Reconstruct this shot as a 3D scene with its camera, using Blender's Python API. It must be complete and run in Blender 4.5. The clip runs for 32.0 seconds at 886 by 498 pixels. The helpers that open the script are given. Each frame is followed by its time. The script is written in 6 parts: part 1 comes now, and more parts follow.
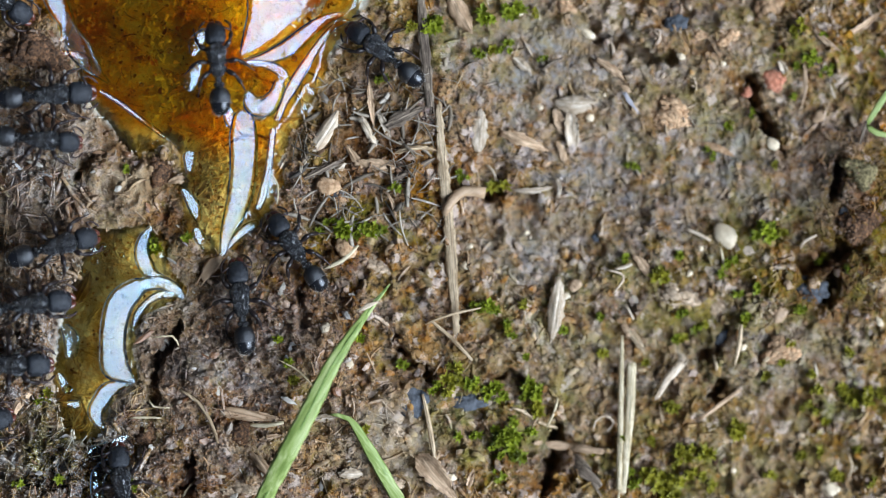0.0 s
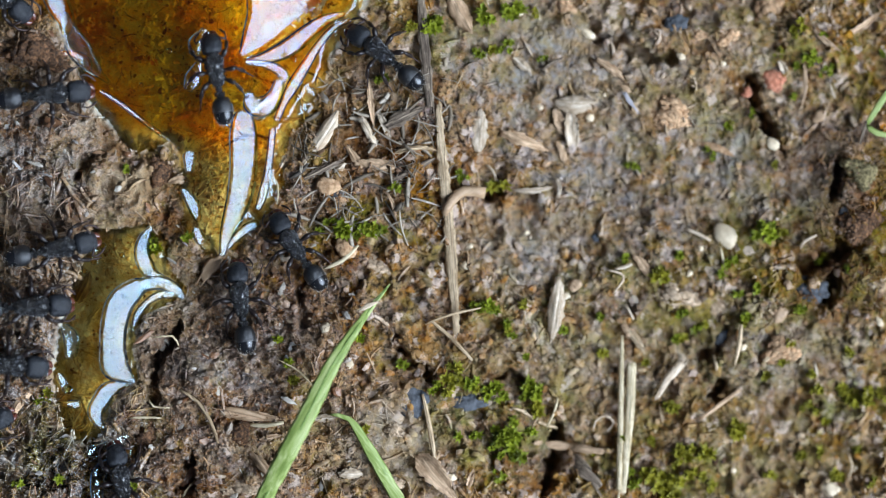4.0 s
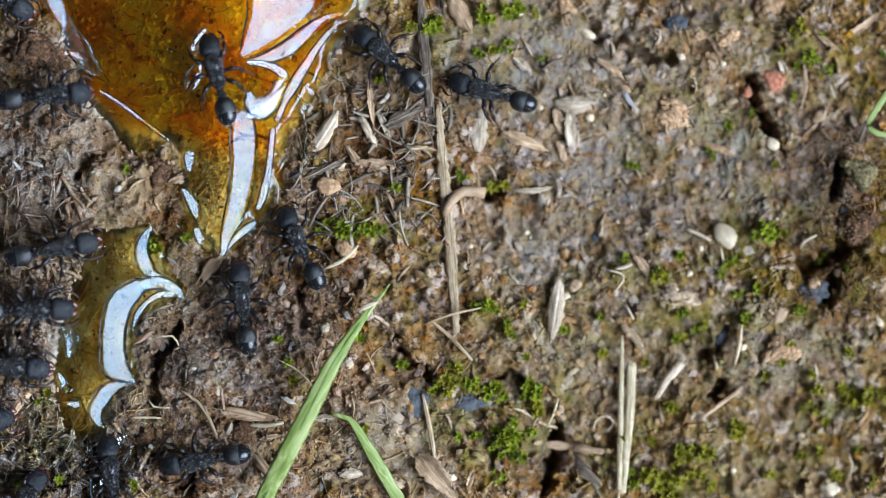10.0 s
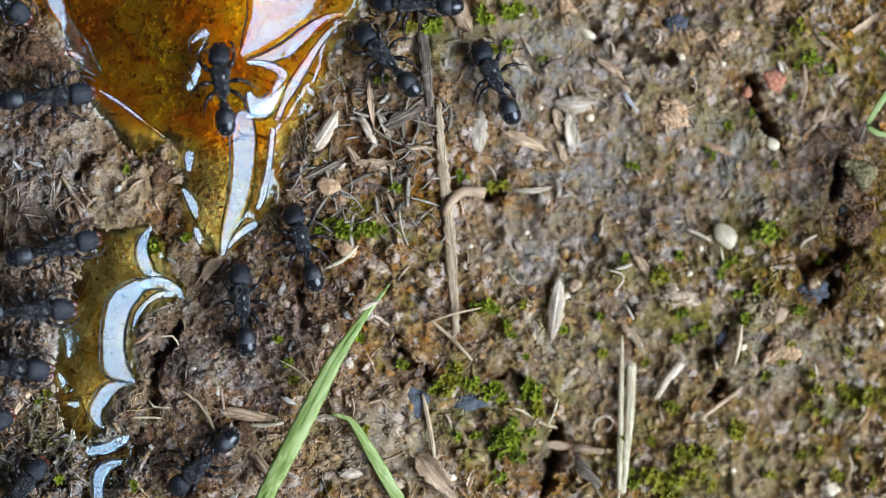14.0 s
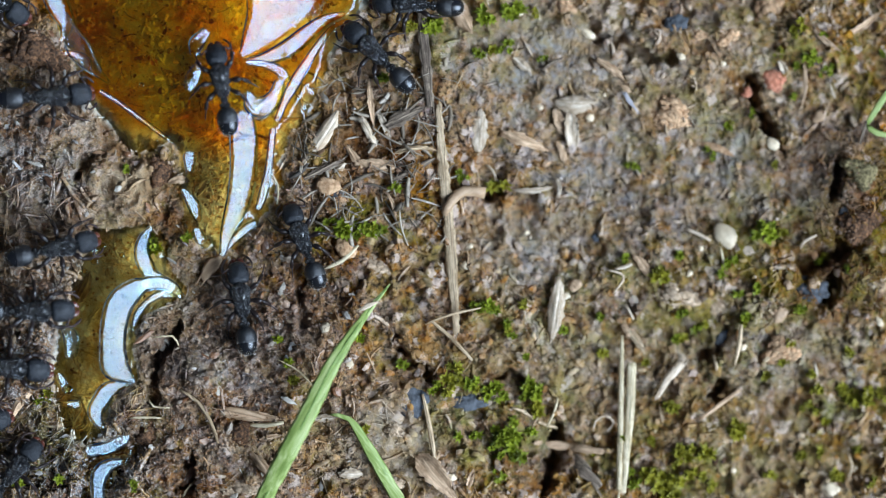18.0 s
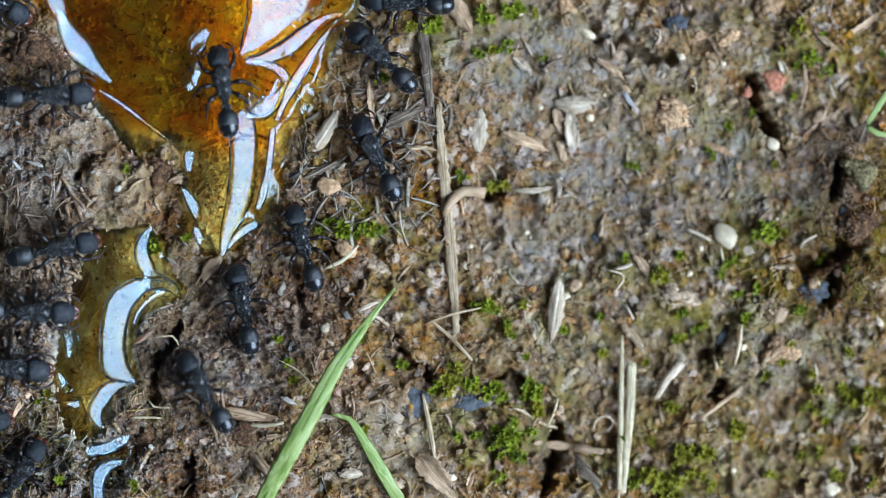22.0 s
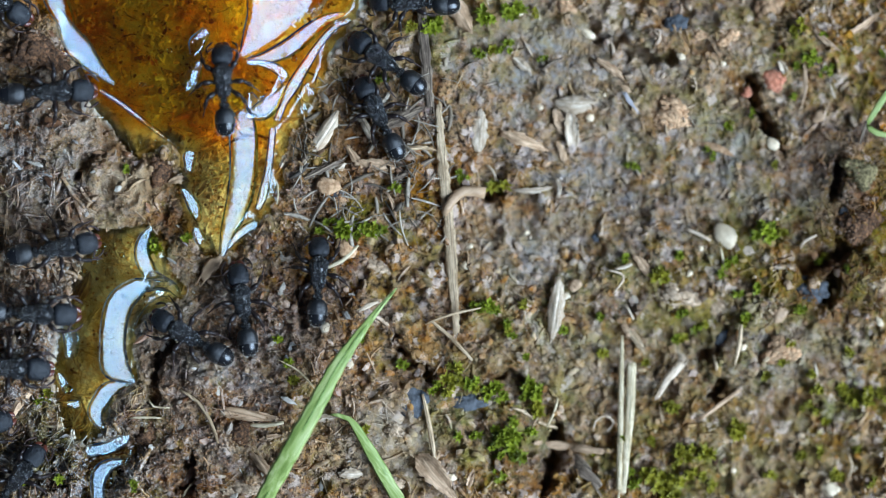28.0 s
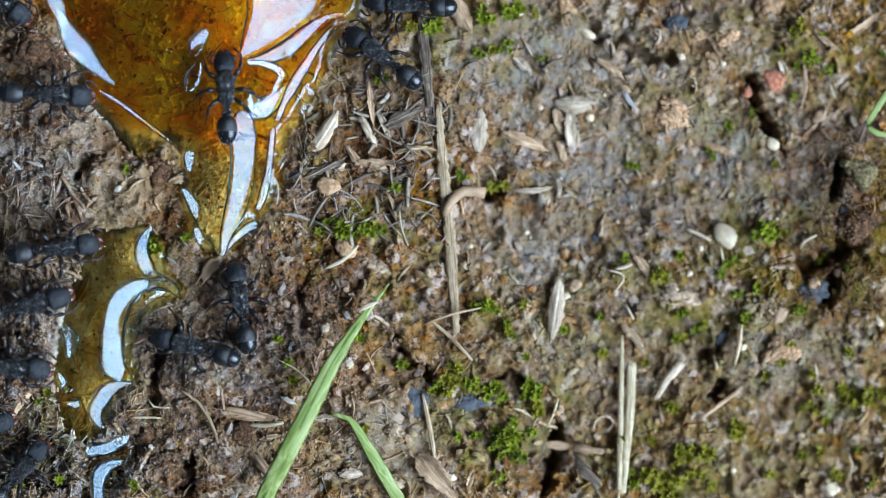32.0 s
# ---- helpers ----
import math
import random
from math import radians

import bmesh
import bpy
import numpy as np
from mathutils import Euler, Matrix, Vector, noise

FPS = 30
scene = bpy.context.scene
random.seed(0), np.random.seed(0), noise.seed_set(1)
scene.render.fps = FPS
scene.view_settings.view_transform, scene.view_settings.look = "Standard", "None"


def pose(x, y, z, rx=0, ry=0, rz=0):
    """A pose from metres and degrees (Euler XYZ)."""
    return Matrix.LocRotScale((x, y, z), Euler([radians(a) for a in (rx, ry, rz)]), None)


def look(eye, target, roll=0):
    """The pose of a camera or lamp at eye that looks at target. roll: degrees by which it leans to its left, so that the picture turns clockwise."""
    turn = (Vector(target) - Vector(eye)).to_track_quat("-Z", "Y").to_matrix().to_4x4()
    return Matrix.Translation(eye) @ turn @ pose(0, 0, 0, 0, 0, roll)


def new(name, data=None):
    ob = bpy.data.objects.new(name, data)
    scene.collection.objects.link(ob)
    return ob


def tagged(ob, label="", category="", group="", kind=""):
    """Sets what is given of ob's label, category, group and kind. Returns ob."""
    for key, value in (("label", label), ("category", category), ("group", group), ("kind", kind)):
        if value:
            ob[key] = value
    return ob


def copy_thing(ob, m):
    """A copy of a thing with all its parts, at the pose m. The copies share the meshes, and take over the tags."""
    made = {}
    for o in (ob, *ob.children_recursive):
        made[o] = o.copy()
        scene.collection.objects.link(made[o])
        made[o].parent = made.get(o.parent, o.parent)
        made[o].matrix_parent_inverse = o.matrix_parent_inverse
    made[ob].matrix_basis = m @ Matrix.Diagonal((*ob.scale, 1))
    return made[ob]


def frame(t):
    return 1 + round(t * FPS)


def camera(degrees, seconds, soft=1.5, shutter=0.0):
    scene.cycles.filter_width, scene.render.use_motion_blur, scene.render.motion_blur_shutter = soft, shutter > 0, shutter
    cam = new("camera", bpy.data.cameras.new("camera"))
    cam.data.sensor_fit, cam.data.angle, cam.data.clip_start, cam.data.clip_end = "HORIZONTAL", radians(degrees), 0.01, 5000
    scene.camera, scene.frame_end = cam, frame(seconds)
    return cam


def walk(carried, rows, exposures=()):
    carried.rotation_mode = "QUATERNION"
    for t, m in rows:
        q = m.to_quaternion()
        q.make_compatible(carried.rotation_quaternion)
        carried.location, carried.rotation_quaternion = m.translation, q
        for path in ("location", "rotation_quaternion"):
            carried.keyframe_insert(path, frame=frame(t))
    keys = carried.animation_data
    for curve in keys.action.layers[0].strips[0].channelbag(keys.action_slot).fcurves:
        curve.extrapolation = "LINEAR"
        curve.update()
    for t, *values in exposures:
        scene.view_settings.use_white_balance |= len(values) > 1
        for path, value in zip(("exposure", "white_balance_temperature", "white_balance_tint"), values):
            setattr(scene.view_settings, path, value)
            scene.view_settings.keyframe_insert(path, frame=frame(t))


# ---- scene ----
# A macro view straight down on bare soil: ants feed on spilt amber syrup.
# Plan units (u): 1 u = 0.025 mm, origin at the upper corner of the plan, y down, centre (784, 441).
U = 0.025e-3
MM = 0.001
HIGH = 0.1395          # height of the lens over the soil
LENS = 2 * math.degrees(math.atan(784 * U / HIGH))
END = 32.0

cam = camera(LENS, END, soft=1.1, shutter=0.5)
cam.data.dof.use_dof = True
cam.data.dof.focus_distance = HIGH - 0.7 * MM
cam.data.dof.aperture_fstop = 15.0
walk(cam, [(0, pose(0, 0, HIGH)), (END, pose(0, 0, HIGH))], 
     [(0, 0.0, 6850, 15.5), (14.5, 0.0, 6800, 15), (17, 0.0, 6520, 12.2), (18, 0.0, 6540, 12.4), (19, 0.0, 6430, 11.3), (21, 0.0, 6320, 10.2), (25, 0.0, 6270, 9.7), (30, 0.0, 6250, 9.5), (END, 0.0, 6380, 10.8)])

# ---- light: a bright opening in an overcast sky, low on the plan's right ----
SUN_AZ, SUN_ZEN = radians(-20), radians(50)
SUNWAY = Vector((math.cos(SUN_AZ), math.sin(SUN_AZ), 0))
world = bpy.data.worlds.new("sky")
scene.world = world
world.use_nodes = True
sky = world.node_tree.nodes.new("ShaderNodeTexSky")
sky.sky_type = "NISHITA"
sky.sun_disc = False
sky.sun_elevation = math.pi / 2 - SUN_ZEN
sky.sun_rotation = math.pi / 2 - SUN_AZ
world.node_tree.links.new(sky.outputs[0], world.node_tree.nodes["Background"].inputs[0])
world.node_tree.nodes["Background"].inputs[1].default_value = 0.025
sun = new("sun", bpy.data.lights.new("sun", "SUN"))
sun.data.energy = 7.0
sun.data.angle = radians(44)
sun.data.color = (0.6, 0.785, 1.0)
sun.matrix_world = look((SUNWAY * math.sin(SUN_ZEN) + Vector((0, 0, math.cos(SUN_ZEN)))) * 2, (0, 0, 0))


# ---- plan helpers ----
def plan(x, y, z=0.0):
    """The place over the plan point (x, y) at height z in metres, as seen from the lens."""
    k = (HIGH - z) / HIGH
    return Vector(((x - 784) * U * k, (441 - y) * U * k, z))


TABLE = np.random.RandomState(7).rand(256, 256)


def vnoise(x, y, cell, seed=0):
    """Smooth value noise from -1 to 1 with the given cell size."""
    x, y = np.asarray(x, float) / cell + seed * 17.37, np.asarray(y, float) / cell + seed * 9.71
    i, j = np.floor(x).astype(int), np.floor(y).astype(int)
    f, g = x - i, y - j
    f, g = f * f * (3 - 2 * f), g * g * (3 - 2 * g)
    t = lambda a, b: TABLE[a % 256, b % 256]
    v = (t(i, j) * (1 - f) + t(i + 1, j) * f) * (1 - g) + (t(i, j + 1) * (1 - f) + t(i + 1, j + 1) * f) * g
    return v * 2 - 1


def smooth(a, b, v):
    k = np.clip((v - a) / (b - a), 0, 1)
    return k * k * (3 - 2 * k)


def along(points, px, py):
    """Distance of plan points from a polyline, with the part of the way and the segment's share."""
    best = np.full(np.shape(px), 1e9)
    way = np.zeros(np.shape(px))
    for k in range(len(points) - 1):
        (ax, ay), (bx, by) = points[k][:2], points[k + 1][:2]
        dx, dy = bx - ax, by - ay
        s = np.clip(((px - ax) * dx + (py - ay) * dy) / (dx * dx + dy * dy), 0, 1)
        d = np.hypot(px - ax - s * dx, py - ay - s * dy)
        near = d < best
        best = np.where(near, d, best)
        way = np.where(near, k + s, way)
    return best, way


def inside(poly, px, py):
    """Signed distance to a closed outline, positive inside."""
    d, _ = along(poly + poly[:1], px, py)
    c = np.zeros(np.shape(px), bool)
    for (ax, ay), (bx, by) in zip(poly, poly[1:] + poly[:1]):
        cross = (ay > py) != (by > py)
        c ^= cross & (px < (bx - ax) * (py - ay) / ((by - ay) or 1e-9) + ax)
    return np.where(c, d, -d)


# cracks in the crust: depth in mm, half-width in u, then the line
CRACKS = [
    (2.2, 8, [(1328, 120), (1345, 175), (1368, 225), (1392, 268)]),
    (1.4, 8, [(1075, 62), (1112, 88), (1165, 96), (1215, 108)]),
    (2.0, 10, [(1492, 270), (1485, 318), (1474, 350)]),
    (1.8, 15, [(1405, 470), (1445, 465), (1492, 445), (1500, 420)]),
    (1.8, 12, [(1480, 470), (1475, 520), (1455, 545)]),
    (0.9, 8, [(1300, 575), (1275, 612), (1240, 640)]),
    (2.2, 8, [(1283, 672), (1276, 700), (1264, 722)]),
    (2.4, 11, [(985, 740), (990, 790), (975, 835), (955, 890)]),
    (1.6, 10, [(318, 560), (302, 600), (282, 640), (270, 690), (262, 735)]),
    (2.2, 10, [(338, 795), (330, 850), (322, 900)]),
    (1.4, 6, [(695, 585), (720, 640), (745, 655), (768, 700)]),
    (1.2, 7, [(160, 265), (145, 300), (130, 322)]),
    (1.2, 6, [(530, 500), (535, 545), (555, 600)]),
    (1.1, 7, [(850, 668), (905, 660), (960, 690)]),
    (1.2, 9, [(880, 330), (870, 345), (858, 352)]),
    (1.0, 7, [(1040, 20), (1060, 60), (1078, 65)]),
]
# broad swells of the crust: centre, radii in u, height in mm
SWELLS = [
    (70, 95, 75, 55, 0.9), (80, 270, 110, 60, 0.6), (235, 330, 60, 45, 0.5), (360, 650, 85, 60, 0.7),
    (60, 500, 90, 60, 0.2), (1180, 220, 70, 45, 0.4), (1290, 60, 60, 60, 0.3), (1520, 330, 60, 70, 0.5),
    (420, 790, 80, 50, 0.3), (650, 780, 80, 60, 0.3), (950, 420, 120, 70, -0.3), (1050, 620, 120, 60, -0.35),
    (1400, 760, 120, 90, -0.3), (800, 100, 100, 60, 0.2), (30, 170, 120, 34, 0.7), (30, 245, 110, 30, 0.5), (70, 445, 100, 32, 0.5), (30, 548, 110, 32, 0.6), (0, 645, 100, 30, 0.6),
]
# outlines of the spilt syrup
DROP = [(35, -120), (74, 0), (104, 70), (126, 112), (150, 190), (200, 240), (245, 278), (300, 262), (312, 282),
        (318, 345), (326, 410), (350, 444), (385, 455), (412, 445), (458, 405), (482, 372), (505, 320), (513, 240),
        (545, 212), (592, 112), (622, 55), (655, 10), (690, -120)]
POOL = [(170, 408), (230, 398), (268, 400), (292, 430), (302, 480), (330, 516), (296, 548), (254, 566), (240, 612), (252, 672),
        (210, 704), (190, 772), (150, 796), (104, 770), (84, 660), (100, 560), (138, 470)]
SEEP = [(140, 774), (200, 768), (250, 784), (240, 826), (212, 852), (208, 930), (130, 930), (142, 840)]


# zones of soil pigment, the dark ones with painted shade: centre, radii in u, strength
TAN_ZONES = [(1130, 690, 480, 220, 0.32), (60, 480, 120, 60, 0.75), (60, 600, 110, 60, 0.65), (80, 800, 140, 80, 0.45), (50, 385, 90, 45, 0.55), (330, 500, 60, 50, 0.5), (350, 640, 80, 60, 0.35), (1130, 130, 300, 160, 0.38), (950, 60, 190, 60, 0.7), (690, 780, 130, 90, 0.85), (1180, 200, 90, 60, 0.5), (1050, 630, 220, 80, 0.4), (1420, 620, 120, 60, 0.5),
             (950, 420, 130, 50, 0.6), (228, 335, 75, 50, 1.0), (1400, 850, 140, 60, 0.5), (1290, 70, 90, 60, 0.5), (480, 800, 90, 60, 0.5),
             (560, 620, 80, 50, 0.4), (330, 120, 230, 150, 1.4), (210, 540, 110, 150, 1.3), (1330, 330, 120, 60, 0.3), (430, 300, 60, 110, 0.8)]
ALGAE_ZONES = [(1350, 600, 260, 150, 0.5), (1000, 560, 220, 110, 0.5), (1200, 830, 140, 70, 0.9), (880, 740, 140, 80, 0.8), (1450, 100, 110, 70, 0.8), (860, 60, 100, 70, 0.8), (1350, 400, 120, 60, 0.6),
               (1510, 720, 110, 70, 0.8), (860, 560, 60, 50, 0.7), (1150, 480, 120, 50, 0.6), (640, 405, 70, 24, 0.8), (1290, 230, 60, 50, 0.5),
               (1540, 480, 60, 80, 0.6), (1080, 330, 110, 60, 0.2), (700, 60, 80, 60, 0.5), (80, 780, 140, 110, 0.8), (250, 470, 60, 50, 0.7), (1400, 820, 160, 60, 0.4)]
# the zone at (222, 258) paints shadow beside the drop into the soil colour
DARK_ZONES = [(630, 240, 110, 90, 0.8), (222, 258, 46, 40, 1.0), (290, 370, 36, 50, 0.8), (360, 430, 40, 40, 0.7), (640, 175, 80, 60, 0.6), (570, 520, 90, 60, 0.5), (720, 640, 60, 50, 0.4), (1330, 190, 50, 80, 0.5), (1270, 640, 70, 50, 0.5), (860, 660, 70, 40, 0.4), (1180, 640, 60, 60, 0.3), (60, 95, 95, 70, 0.6), (40, 430, 90, 80, 0.25), (120, 800, 150, 80, 0.45), (1480, 480, 90, 90, 0.8), (480, 560, 110, 90, 0.45),
              (540, 450, 130, 60, 0.45), (300, 640, 45, 100, 0.8), (620, 120, 60, 70, 0.6), (960, 790, 60, 60, 0.5), (1500, 330, 70, 70, 0.5), (560, 300, 60, 60, 0.3)]
DAMP_ZONES = [(50, 270, 110, 150, 0.72), (90, 610, 170, 180, 1.0), (120, 830, 220, 120, 1.0), (420, 590, 150, 150, 0.5)]


SILT_ZONES = [(1270, 300, 150, 100, 0.85), (1410, 330, 90, 80, 0.6), (1190, 400, 90, 60, 0.7), (1440, 250, 90, 50, 0.5), (55, 320, 110, 75, 0.9), (110, 100, 60, 40, 0.6), (355, 650, 80, 60, 0.8), (470, 640, 90, 70, 0.6), (960, 110, 190, 100, 1.0), (1060, 300, 170, 120, 0.9), (950, 440, 150, 90, 0.7), (1210, 330, 120, 110, 0.6), (690, 780, 100, 70, 0.6), (1060, 640, 160, 60, 0.5), (1390, 640, 130, 60, 0.5)]


def zone(zones, px, py, seed):
    px, py = px + 30 * vnoise(px, py, 60, seed) + 14 * vnoise(px, py, 22, seed + 1), py + 30 * vnoise(px, py, 60, seed + 2) + 14 * vnoise(px, py, 22, seed + 3)
    v = 0.0 * px
    for cx, cy, rx, ry, a in zones:
        v = np.maximum(v, a * np.exp(-((px - cx) / rx) ** 2 - ((py - cy) / ry) ** 2))
    return v


def crust(x, y, rough=1.0):
    """Height of the soil in metres over world x, y."""
    px, py = x / U + 784, 441 - y / U
    rough = rough * (1 - 0.55 * zone(SILT_ZONES, px, py, 51))
    mm = 0.42 * vnoise(px, py, 330, 1) + 0.26 * vnoise(px, py, 120, 2) + 0.2 * vnoise(px, py, 46, 3)
    clod = 1 - np.abs(vnoise(px, py, 64, 4))
    mm = mm + 0.25 * clod * clod
    mm = mm + rough * (0.13 * vnoise(px, py, 24, 5) + 0.09 * vnoise(px, py, 10, 6) + 0.08 * vnoise(px, py, 5.5, 7))
    lumpy = 1 - np.abs(vnoise(px, py, 34, 25))
    mm = mm + rough * smooth(430, 620, px) * (0.34 * lumpy * lumpy * (0.3 + 0.7 * smooth(250, 600, py)) - 0.12 + 0.12 * vnoise(px, py, 15, 26))
    caked = 0.35 + 0.65 * (1 - smooth(560, 780, px))
    wx, wy = px + 22 * vnoise(px, py, 38, 27) + 9 * vnoise(px, py, 15, 32), py + 22 * vnoise(px, py, 38, 28) + 9 * vnoise(px, py, 15, 33)
    mm = mm + caked * (0.42 * np.abs(vnoise(0.82 * wx + 0.57 * wy, 0.82 * wy - 0.57 * wx, 74, 29)) ** 0.7 + 0.26 * np.abs(vnoise(0.34 * wx - 0.94 * wy, 0.34 * wy + 0.94 * wx, 30, 30)) ** 0.7 - 0.35)
    damp = zone(DAMP_ZONES, px, py, 46)
    ridge = 1 - np.abs(vnoise(px, py, 15, 21))
    mm = mm + damp * (0.62 * ridge * ridge + 0.15 * vnoise(px, py, 8, 22) + 0.18 * vnoise(px, py, 4, 23) - 0.16)
    for cx, cy, rx, ry, high in SWELLS:
        mm = mm + high * np.exp(-((px - cx) / rx) ** 2 - ((py - cy) / ry) ** 2)
    jx, jy = px + 9 * vnoise(px, py, 24, 8) + 5 * vnoise(px, py, 9, 10), py + 9 * vnoise(px, py, 24, 9) + 5 * vnoise(px, py, 9, 11)
    for deep, half, line in CRACKS:
        d, s = along(line, jx, jy)
        end = np.clip(np.minimum(s, len(line) - 1 - s) * 2.5, 0.15, 1)
        mm = mm - 0.7 * deep * end * (1 - smooth(half * 0.45 * end, half * 1.5 * end, d))
    wet = np.maximum(np.maximum(smooth(-12, 60, inside(DROP, px, py)), 1.05 * smooth(-14, 30, inside(POOL, px, py))),
                     0.9 * smooth(-10, 30, inside(SEEP, px, py)))
    mm = mm * (1 - 0.75 * wet) - 0.42 * wet
    mm = mm + 0.35 * (1 - smooth(300, 640, px)) - 1.15 * smooth(640, 1250, px) - 0.3 * smooth(700, 1000, px) * (1 - smooth(200, 520, py))
    far = 1 - smooth(30 * MM, 120 * MM, np.hypot(x, y))
    return mm * far * MM - 0.2 * MM


def level(px, py):
    """Soil height under a plan point."""
    x, y = (px - 784) * U, (441 - py) * U
    return float(crust(np.array([x]), np.array([y]))[0])


def pigment(me, px, py, times=1):
    """Store the soil's pigment zones, painted shade among them, on a mesh, for its material."""
    for name, zones, seed in (("tan", TAN_ZONES, 31), ("algae", ALGAE_ZONES, 36), ("humus_shade", DARK_ZONES, 41), ("damp", DAMP_ZONES, 46), ("silt", SILT_ZONES, 51)):
        v = zone(zones, px, py, seed)
        if name in ("humus_shade", "damp"):
            v = v * (1 - smooth(-8, 14, np.maximum(inside(DROP, px, py), inside(POOL, px, py))))
        me.attributes.new(name, "FLOAT", "POINT").data.foreach_set("value", np.repeat(v, times).astype(np.float32))
    bed = np.maximum(smooth(0, 16, inside(DROP, px, py)), 0.85 * smooth(0, 12, inside(POOL, px, py)))
    me.attributes.new("bed", "FLOAT", "POINT").data.foreach_set("value", np.repeat(bed, times).astype(np.float32))


# ---- materials ----
def make(name, rough=0.6, metal=0.0, spec=0.4):
    m = bpy.data.materials.new(name)
    m.use_nodes = True
    b = m.node_tree.nodes["Principled BSDF"]
    b.inputs["Roughness"].default_value = rough
    b.inputs["Metallic"].default_value = metal
    b.inputs["Specular IOR Level"].default_value = spec
    return m, m.node_tree, b


def node(tree, kind, **values):
    n = tree.nodes.new(kind)
    for key, value in values.items():
        n.inputs[key].default_value = value
    return n


def coords(tree, stretch=(1, 1, 1)):
    c = tree.nodes.new("ShaderNodeTexCoord")
    m = node(tree, "ShaderNodeMapping", Scale=stretch)
    tree.links.new(c.outputs["Object"], m.inputs["Vector"])
    return m.outputs["Vector"]


def noisy(tree, vec, scale, detail=4.0, rough=0.6):
    n = node(tree, "ShaderNodeTexNoise", Scale=scale, Detail=detail, Roughness=rough)
    tree.links.new(vec, n.inputs["Vector"])
    return n.outputs["Fac"]


def cells(tree, vec, scale, feature="F1"):
    n = node(tree, "ShaderNodeTexVoronoi", Scale=scale)
    n.feature = feature
    tree.links.new(vec, n.inputs["Vector"])
    return n


def ramp(tree, fac, stops):
    r = tree.nodes.new("ShaderNodeValToRGB")
    e = r.color_ramp.elements
    while len(e) < len(stops):
        e.new(0.5)
    for k, (p, c) in enumerate(stops):
        e[k].position = p
        e[k].color = (*c, 1)
    tree.links.new(fac, r.inputs["Fac"])
    return r.outputs["Color"]


def mix(tree, fac, a, b, blend="MIX"):
    n = tree.nodes.new("ShaderNodeMix")
    n.data_type = "RGBA"
    n.blend_type = blend
    for socket, v in ((n.inputs[0], fac), (n.inputs[6], a), (n.inputs[7], b)):
        if isinstance(v, (int, float)):
            socket.default_value = v
        elif isinstance(v, tuple):
            socket.default_value = (*v, 1)
        else:
            tree.links.new(v, socket)
    return n.outputs[2]


def bump(tree, bsdf, height, distance, strength=1.0):
    n = node(tree, "ShaderNodeBump", Strength=strength, Distance=distance)
    tree.links.new(height, n.inputs["Height"])
    tree.links.new(n.outputs["Normal"], bsdf.inputs["Normal"])


def tint(tree, color, amount, seed="object"):
    """Vary a colour's brightness from piece to piece."""
    if seed == "island":
        rnd = tree.nodes.new("ShaderNodeNewGeometry").outputs["Random Per Island"]
    else:
        rnd = tree.nodes.new("ShaderNodeObjectInfo").outputs["Random"]
    g = ramp(tree, rnd, [(0, (1 - amount,) * 3), (1, (1 + amount,) * 3)])
    return mix(tree, 1.0, color, g, "MULTIPLY")


def attribute(tree, name):
    n = tree.nodes.new("ShaderNodeAttribute")
    n.attribute_name = name
    return n.outputs["Fac"]


def maths(tree, kind, a, b):
    n = tree.nodes.new("ShaderNodeMath")
    n.operation = kind
    n.use_clamp = True
    for socket, v in ((n.inputs[0], a), (n.inputs[1], b)):
        if isinstance(v, (int, float)):
            socket.default_value = v
        else:
            tree.links.new(v, socket)
    return n.outputs[0]


